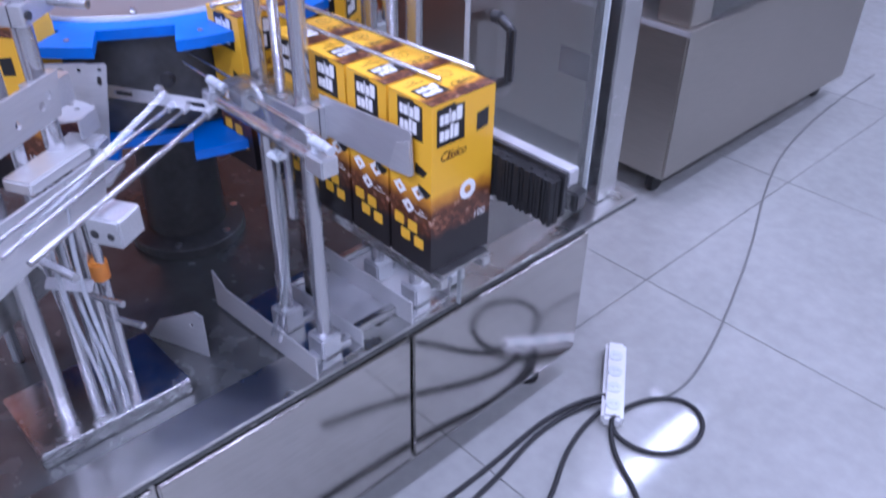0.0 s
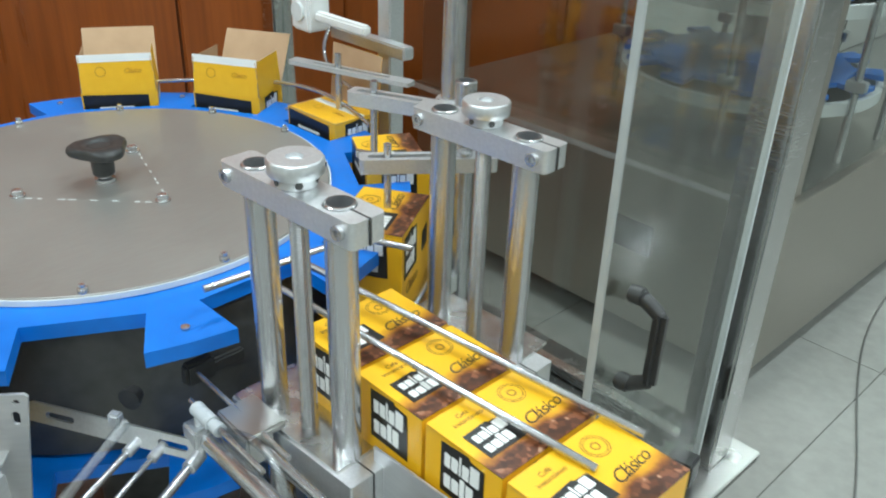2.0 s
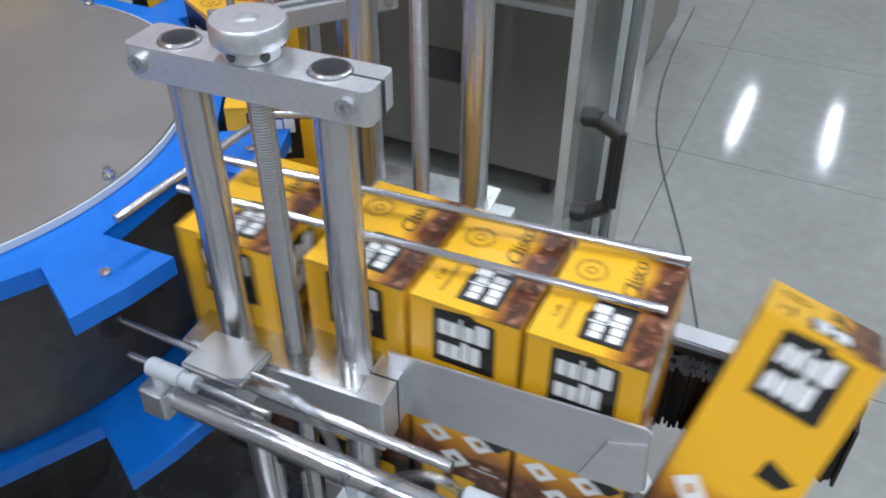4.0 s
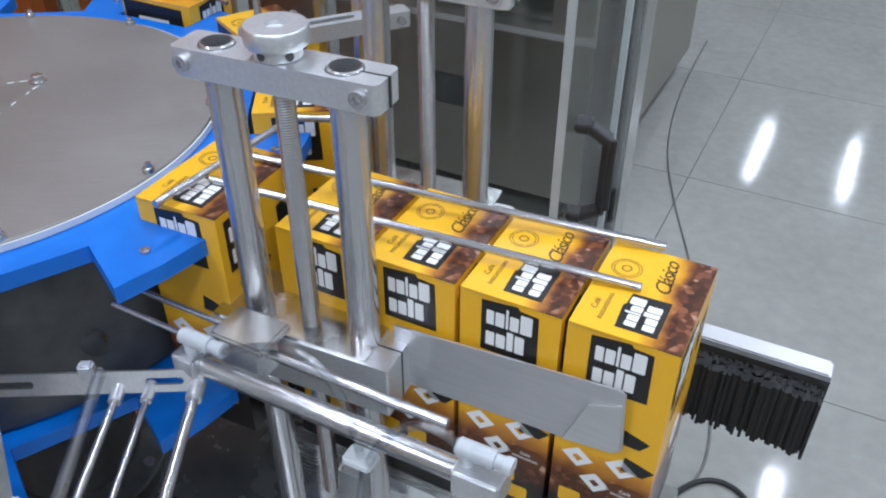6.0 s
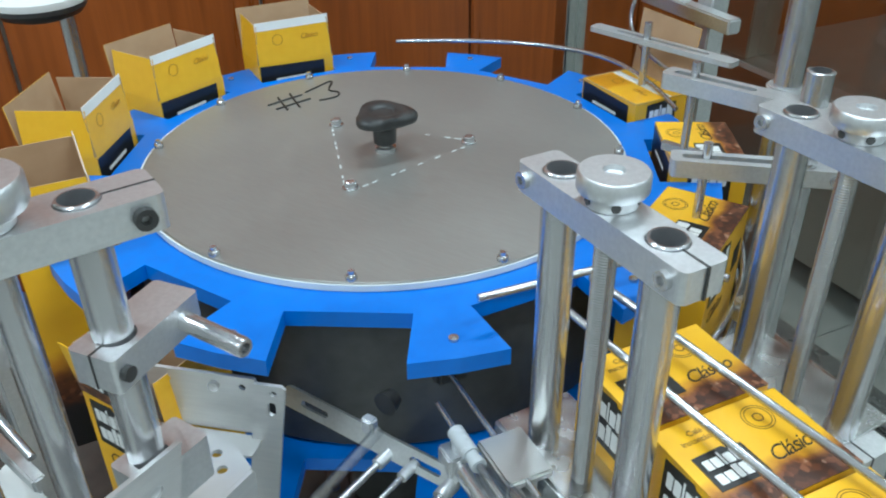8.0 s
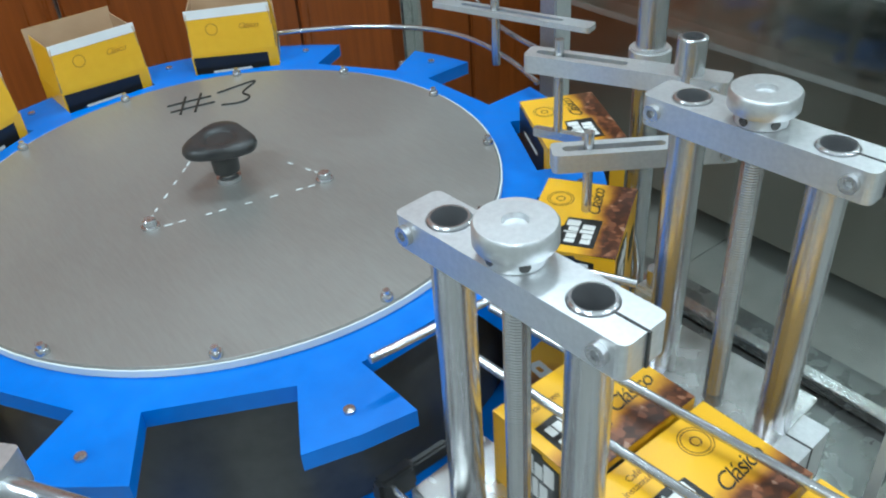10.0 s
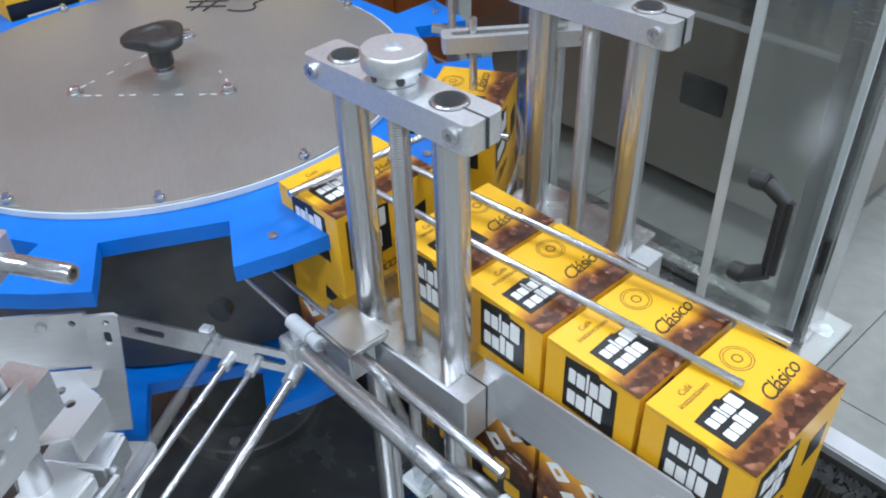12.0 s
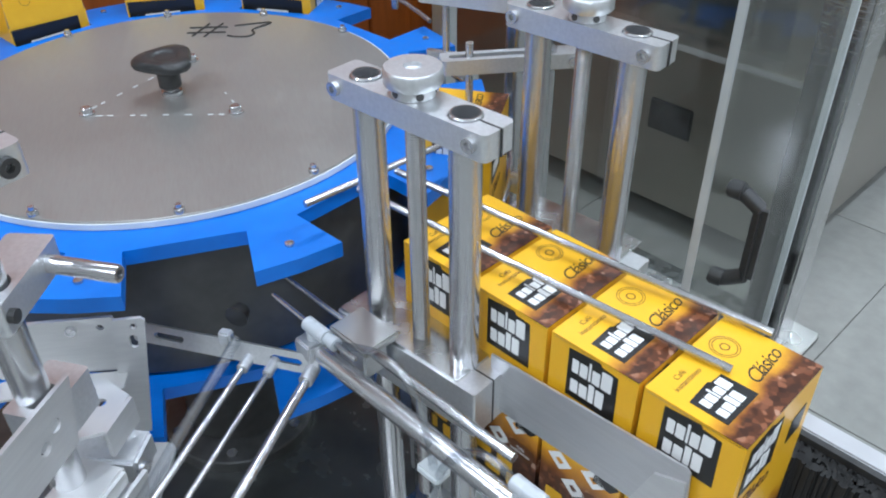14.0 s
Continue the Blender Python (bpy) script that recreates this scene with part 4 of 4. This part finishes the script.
bar = on_gantry(part("top_bar", plate(rounded(-0.125, 0.042, -0.019, 0.019, 0.005), (ring(0, 0, 0.0128), ring(-0.095, 0, 0.0128)), 1.128, 1.150), ALU, er, "milled aluminium clamp bar"))
bolt = plate(ring(0, 0, 0.0065, 18), (ring(0, 0, 0.0032, 6),), 0, 0.005, None, pose(0.028, -0.019, 1.139, 90, 0, 0))
part("clamp_bolt", bolt, BLACK, bar)
part("clamp_slit", box(0.012, 0.0423, -0.0008, 0.0008, 1.1278, 1.1503), BLACK, bar)
for px in (0.0, -0.095):
    on_gantry(part("tube", lathe([(0.0122, PLATE_Z - 0.009), (0.0122, 1.151), (0.0112, 1.152), (0.0100, 1.152), (0.0100, 1.09)], 28, (px, 0, 0)), TUBE, er, "polished steel tube", True))
kn = lathe([(0.0175, 1.1505), (0.0175, 1.158), (0.0255, 1.160), (0.027, 1.163), (0.027, 1.175), (0.0255, 1.177), (0.008, 1.177), (0.007, 1.174), (0.0003, 1.174)], 36, (-0.0475, 0, 0))
on_gantry(part("adjusting_knob", kn, ALU, er, "turned aluminium adjusting knob", True))
on_gantry(part("threaded_spindle", rod((-0.0475, 0, PLATE_Z), (-0.0475, 0, 1.13), 0.0088, None, 14), TUBE, er, "", True))
PC = pose(0.348, -0.307, -0.004, 0, 0, 132)
pc = part("pin_clamp", plate(rounded(-0.022, 0.056, -0.017, 0.017, 0.003), (ring(0, 0, 0.0124),), 1.050, 1.074), ALU, er, "aluminium clamp block")
pc.matrix_basis = PC
part("clamp_slit", box(-0.0223, -0.011, -0.0008, 0.0008, 1.0498, 1.0742), BLACK, pc)
part("clamp_bolt", rod((-0.015, -0.017, 1.062), (-0.015, -0.0215, 1.062), 0.005, None, 14), BLACK, pc)
part("pin", lathe([(0.0066, 0), (0.0066, 0.058), (0.0058, 0.060), (0.0036, 0.060), (0.0036, 0.052)], 18, (0, 0, 0)), TUBE, pc, "plain steel pin", True).matrix_basis = pose(0.040, -0.010, 1.062, 90, 0, -10)
# folded bracket that holds the carton's side
W = pose(0.262, -0.247, 0.905, 0, 0, 53)
up = W @ pose(0, 0, 0, 90, 0, 0)
part("column_plate", plate([(0.010, -0.088), (0.035, -0.088), (0.056, 0.041), (0.053, 0.044), (0.031, 0.044)], (slot(0.043, 0.020, 0.014, 0.0032, 85), ring(0.046, 0.036, 0.003, 10)), 0, 0.003, None, up), SATIN, er, "folded sheet upright with a slot")
sp = part("side_bracket", plate(rounded(-0.075, 0.030, -0.014, 0.044, 0.003), (ring(-0.005, 0.034, 0.003, 12), ring(0.018, 0.034, 0.003, 12), ring(-0.045, 0.034, 0.003, 12)), 0.003, 0.006, None, up @ pose(0, 0, -0.008)), SATIN, er, "satin sheet side bracket")
part("bolt", rod(up @ Vector((-0.005, 0.034, -0.003)), up @ Vector((-0.005, 0.034, 0.002)), 0.0045, None, 12), TUBE, sp)
part("lower_lip", plate(rounded(-0.075, 0.030, -0.022, 0.000, 0.003), (), -0.0165, -0.0142, None, W), SATIN, er, "bright folded lip")
# horizontal shelf and the long link plate that carries it
part("bracket_shelf", plate([(0.270, -0.285), (0.275, -0.262), (0.300, -0.247), (0.328, -0.242), (0.350, -0.275), (0.338, -0.300)], (ring(0.302, -0.262, 0.0042, 14), ring(0.320, -0.262, 0.0042, 14)), 0.907, 0.910), SATIN, er, "drilled sheet shelf")
part("shelf_lip", plate(rounded(0.0, 0.040, 0.882, 0.9098, 0.002), (), -0.003, 0, None, pose(0.3285, -0.2425, 0, 0, 0, -56.5) @ pose(0, 0, 0, 90, 0, 0)), SATIN, er, "folded shelf lip")
LK = pose(0.359, -0.287, 0.0, 0, 0, -58) @ pose(0, 0, 0, 90, 0, 0)
part("link_plate", plate([(0.0, 0.985), (0.012, 0.930), (0.26, 0.925), (0.26, 0.985)], (ring(0.026, 0.962, 0.0055, 14), ring(0.040, 0.954, 0.0055, 14), ring(0.085, 0.95, 0.005, 14), ring(0.150, 0.958, 0.005, 14)), -0.002, 0.0015, None, LK), SATIN, er, "drilled aluminium link plate")
part("link_block", plate(rounded(-0.034, 0.020, -0.018, 0.0155, 0.003), (ring(0, 0, 0.0124),), 0.936, 0.972, None, pose(0.352, -0.305, 0, 0, 0, -58)), ALU, er, "aluminium clamp block")
part("lower_block", box(-0.030, 0.026, -0.016, 0.020, 0.845, 0.872, 0.003), ALU, er, "aluminium block").matrix_basis = pose(0.330, -0.268, 0, 0, 0, 40)
part("lower_bolt", rod((0.345, -0.262, 0.858), (0.359, -0.256, 0.858), 0.006, None, 14), TUBE, er, smooth=True)
part("lower_sheet", plate(rounded(-0.045, 0.040, -0.040, 0.030, 0.010), (slot(0.0, 0.010, 0.03, 0.004, 20), ring(0.024, -0.018, 0.003, 10)), 0, 0.004, None, pose(0.300, -0.258, 0.805, 0, 0, 45)), SATIN, er, "pale sheet foot with rounded corners")
LK2 = pose(0.362, -0.258, 0.0, 0, 0, -62) @ pose(0, 0, 0, 90, 0, 0)
part("lower_link_plate", plate([(0.0, 0.862), (0.014, 0.800), (0.24, 0.775), (0.24, 0.862)], (ring(0.035, 0.836, 0.004, 12), ring(0.085, 0.826, 0.0045, 12), ring(0.16, 0.83, 0.004, 12)), -0.002, 0.002, None, LK2), SATIN, er, "wide drilled link plate")
part("link_cover", box(-0.025, 0.085, -0.030, 0.014, 0.862, 0.880, 0.003), SATIN, er, "pale cover sheet").matrix_basis = pose(0.365, -0.300, 0, 0, 0, -62)
gb = part("guide_block", box(-0.024, 0.024, -0.023, 0.023, 0.822, 0.861, 0.003), ALU, er, "aluminium guide block")
gb.matrix_basis = pose(0.500, -0.311, 0, 0, 0, 30)
part("bore", rod((-0.012, -0.0232, 0.838), (-0.012, -0.020, 0.838), 0.006, None, 16), BLACK, gb)
part("bore", rod((0.010, -0.0232, 0.838), (0.010, -0.020, 0.838), 0.005, None, 16), BLACK, gb)
part("foot_sheet", plate([(0.0, PLATE_Z + 0.001), (0.125, PLATE_Z + 0.001), (0.125, PLATE_Z + 0.085), (0.110, PLATE_Z + 0.090), (0.03, PLATE_Z + 0.045)], (ring(0.10, PLATE_Z + 0.06, 0.004, 12),), 0, 0.003, None, pose(0.248, -0.214, 0, 0, 0, 22) @ pose(0, 0, 0, 90, 0, 0)), SATIN, er, "upright pale foot sheet")
for k in range(2):
    part("clip_bracket", plate(rounded(-0.030, 0.030, -0.009, 0.009, 0.003), (ring(0.018, 0, 0.003, 10),), 0, 0.004, None, pose(0.345 + 0.035 * k, -0.365 + 0.016 * k, 0.760 - 0.06 * k, 20, 10 * k, 25 + 30 * k)), ALU, er)
    part("cross_pin", rod((0.33, -0.335 + 0.02 * k, 0.655 - 0.05 * k), (0.42, -0.30 + 0.02 * k, 0.665 - 0.05 * k), 0.005, None, 12), TUBE, er, smooth=True)
for k, (dx, dy) in enumerate(((0.0, 0.0), (0.035, 0.03), (-0.04, 0.02))):
    part("lower_rod", rod((0.335 + dx, -0.33 + dy, PLATE_Z + 0.03), (0.335 + dx, -0.33 + dy, 0.84), 0.0065, None, 14), TUBE, er, smooth=True)
part("sensor", rod((0.366, -0.302, 0.680), (0.366, -0.302, 0.712), 0.013, None, 16, bevel=0.003), ORANGE, er, "orange round sensor", True)
part("sensor_tag", box(0.335, 0.349, -0.320, -0.314, 0.655, 0.695, 0.002), YELLOW, er, "yellow tag")
part("foot_channel", box(0.27, 0.42, -0.46, -0.23, PLATE_Z + 0.001, PLATE_Z + 0.03, 0.002), STEEL, er)
for k in range(4):
    x, y = 0.325 + 0.024 * k, -0.345 + 0.02 * (k % 2)
    wire("hose", [(x, y, 0.86), (x + 0.012, y - 0.02, 0.76), (x + 0.004, y - 0.012, 0.62), (x + 0.02, y, 0.53), (x + 0.01, y, PLATE_Z + 0.03)], 0.0032, HOSE, er, "clear plastic air hose")
for k, (x, y, turn) in enumerate(((0.25, -0.40, 25), (0.40, -0.42, -15))):
    part("cross_rod", rod((x - 0.10, y, 0.70 + 0.09 * k), (x + 0.10, y + 0.05, 0.70 + 0.09 * k), 0.006, None, 14), TUBE, er, smooth=True)
    part("rod_clamp", box(x - 0.018, x + 0.018, y + 0.005, y + 0.045, 0.685 + 0.09 * k, 0.715 + 0.09 * k, 0.003), ALU, er)

gripper = thing("swing_gripper", "flat aluminium cross bar carried by three thin steel rods", "gripper")
GZ = 0.884
GU = Vector((0.47, -0.882, -0.04))
GB = Vector((0.866, 0.5, 0.0))
G0 = Vector((0.232, -0.188, GZ))
gm = pose(*(G0 + GB * 0.088), 0, 0, 30)
part("cross_bar", plate(rounded(-0.090, 0.090, -0.0085, 0.0085, 0.003), (slot(-0.055, 0, 0.03, 0.0028), slot(0.06, 0, 0.03, 0.0028)), 0, 0.005, None, gm @ pose(0, 0, 0, 60, 0, 0)), ALU, gripper, "flat slotted aluminium bar")
for s, r in ((0.112, 0.0030), (0.136, 0.0024), (0.172, 0.0042)):
    p = G0 + GB * s + Vector((0.004, -0.006, -0.003))
    part("rod", rod(p, p + GU * 0.36, r, None, 12), TUBE, gripper, smooth=True)
    part("rod_end", rod(p + GU * -0.006, p + GU * 0.012, r + 0.0022, None, 12), ALU, gripper, smooth=True)
part("hose", rod(G0 + GB * 0.10 + Vector((0, 0, 0.012)), G0 + GB * 0.10 + GU * 0.30 + Vector((0, 0, -0.03)), 0.005, None, 10), CLEARHOSE, gripper, "clear plastic hose")
part("clamp", box(-0.004, 0.008, -0.005, 0.005, 0.004, 0.020, 0.002), ALU, gripper).matrix_basis = gm
part("suction_foot", rod(G0 + GB * 0.092 + Vector((-0.01, 0.016, 0.02)), G0 + GB * 0.092 + Vector((-0.016, 0.026, 0.02)), 0.011, None, 16, r2=0.008), BLACK, gripper, "black rubber suction foot", True)
shelf = thing("carton_chute", "plain steel chute that feeds cartons into the wheel", "chute", pose(0.0, 0.0, 0.0, 0, 0, SLOT0 + 300))
part("sheet", box(0.31, 0.76, -0.062, 0.062, BED + LIFT - FEED - 0.006, BED + LIFT - FEED - 0.001, 0.001), PANEL, shelf)
for y in (-0.064, 0.064):
    part("side", box(0.42, 0.76, y - 0.002, y + 0.002, BED + LIFT - FEED - 0.006, BED + LIFT - FEED + 0.05, 0.001), PANEL, shelf)
for x in (0.45, 0.72):
    part("leg", rod((x, 0, PLATE_Z), (x, 0, BED + LIFT - FEED - 0.006), 0.012, None, 16), TUBE, shelf, smooth=True)
stand = thing("feed_stand", "pale bracket stand with clamps beside the carton chute", "bracket stand", pose(0.165, -0.402, 0, 0, 0, 25))
part("upright", box(-0.008, 0.008, -0.006, 0.006, PLATE_Z, 0.965, 0.002), ALU, stand, "pale flat upright")
part("cross_bar", box(-0.052, 0.040, -0.018, -0.0065, 0.838, 0.853, 0.002), ALU, stand)
part("clamp", box(-0.028, 0.022, -0.022, 0.020, 0.950, 0.985, 0.003), ALU, stand, "aluminium clamp block")
part("pin", rod((-0.045, -0.024, 0.962), (0.038, -0.024, 0.962), 0.0045, None, 12), TUBE, stand, smooth=True)
part("pin", rod((-0.02, -0.014, 0.905), (0.05, -0.014, 0.885), 0.0038, None, 12), TUBE, stand, smooth=True)
part("side_sheet", plate(rounded(-0.050, 0.030, -0.040, 0.030, 0.006), (ring(0.012, 0.010, 0.0035, 12), slot(-0.02, -0.01, 0.02, 0.003, 90)), 0, 0.003, None, pose(-0.005, -0.030, 0.790, 25, 0, 0)), SATIN, stand, "pale drilled sheet")
part("valve", box(-0.048, -0.016, -0.040, -0.012, 0.860, 0.905, 0.004), BLACK, stand, "black valve body")
wire("hose", [(-0.03, -0.028, 0.905), (-0.05, -0.05, 0.93), (-0.075, -0.04, 0.86), (-0.07, -0.02, 0.70), (-0.05, 0.0, PLATE_Z + 0.02)], 0.003, HOSE, stand, "grey plastic air hose")
head = thing("suction_head", "white suction head with a dark cup on a steel tube", "suction head", pose(-0.50, -0.31, 0.042))
part("cup", lathe([(0.040, 0.998), (0.054, 1.003), (0.062, 1.012), (0.062, 1.018)], 32), BLACK, head, "dark rubber cup", True)
part("cap", lathe([(0.063, 1.0185), (0.064, 1.022), (0.064, 1.028), (0.058, 1.031), (0.0003, 1.031)], 32), WHITE, head, "white cap", True)
part("tube", rod((0.0, 0.03, PLATE_Z - 0.042), (0.0, 0.03, 1.010), 0.011, None, 18), TUBE, head, smooth=True)

# ---- floor clutter ----
strip = thing("power_strip", "white power strip lying on the floor", "power strip", pose(0.617, 0.68, 0, 0, 0, 35))
part("body", box(-0.025, 0.025, -0.13, 0.13, 0.0, 0.035, 0.008), WHITE, strip)
for k in range(4):
    part("socket", plate(ring(0, -0.09 + 0.055 * k, 0.017), (ring(-0.005, -0.09 + 0.055 * k, 0.003, 10), ring(0.006, -0.09 + 0.055 * k, 0.003, 10)), 0.035, 0.037), EDGE, strip)
cable_rows = {
    "looped": [(0.69, 0.58, 0.03), (0.675, 0.63, 0.006), (0.69, 0.70, 0.006), (0.75, 0.775, 0.006), (0.83, 0.75, 0.006), (0.855, 0.66, 0.006), (0.82, 0.585, 0.006), (0.75, 0.55, 0.006), (0.69, 0.56, 0.014), (0.68, 0.60, 0.012)],
    "loose": [(0.69, 0.575, 0.03), (0.70, 0.56, 0.006), (0.74, 0.518, 0.006), (0.79, 0.49, 0.006), (0.86, 0.455, 0.006), (0.95, 0.36, 0.006)],
    "trailing past the cabinet": [(0.66, 0.61, 0.028), (0.645, 0.57, 0.008), (0.66, 0.47, 0.006), (0.70, 0.38, 0.006), (0.735, 0.32, 0.006), (0.80, 0.10, 0.006)],
    "leading along the cabinet": [(0.64, 0.63, 0.028), (0.60, 0.60, 0.008), (0.572, 0.48, 0.006), (0.588, 0.35, 0.006), (0.590, 0.18, 0.006), (0.58, -0.20, 0.006)],
    "doubled along the cabinet": [(0.65, 0.625, 0.028), (0.615, 0.60, 0.008), (0.590, 0.48, 0.006), (0.603, 0.36, 0.006), (0.630, 0.24, 0.006), (0.640, -0.10, 0.006)],
}
for what, pts in cable_rows.items():
    c = tagged(new("power_cable"), "black rubber power cable, " + what, "cable")
    wire("cable", pts, 0.0055, RUBBER, c)
c = tagged(new("floor_cable"), "thin grey cable lying across the tiles", "cable")
wire("cable", [(0.70, 0.70, 0.004), (0.74, 0.76, 0.004), (0.72, 0.92, 0.004), (0.62, 1.22, 0.004), (0.52, 1.50, 0.004), (0.38, 1.80, 0.004), (0.24, 2.26, 0.004), (0.22, 3.0, 0.004)], 0.0027, CABLE, c)

# ---- floor tiles ----
tile_mesh = None
X0, Y0, S = 0.42 - 0.8 * 4, 1.09 - 0.8 * 6, 0.8
for i in range(9):
    for j in range(17):
        x, y = X0 + S * i, Y0 + S * j
        if not (-1.6 < x < 3.5 and -4.0 < y < 9.4):
            continue
        if tile_mesh is None:
            t = part("tile", box(0.0011, S - 0.0011, 0.0011, S - 0.0011, -0.008, 0.0, 0.0008), TILE, floor)
            tile_mesh = t.data
        else:
            t = new("tile", tile_mesh)
            t.parent = floor
        t.location = (x, y, 0)

motions()
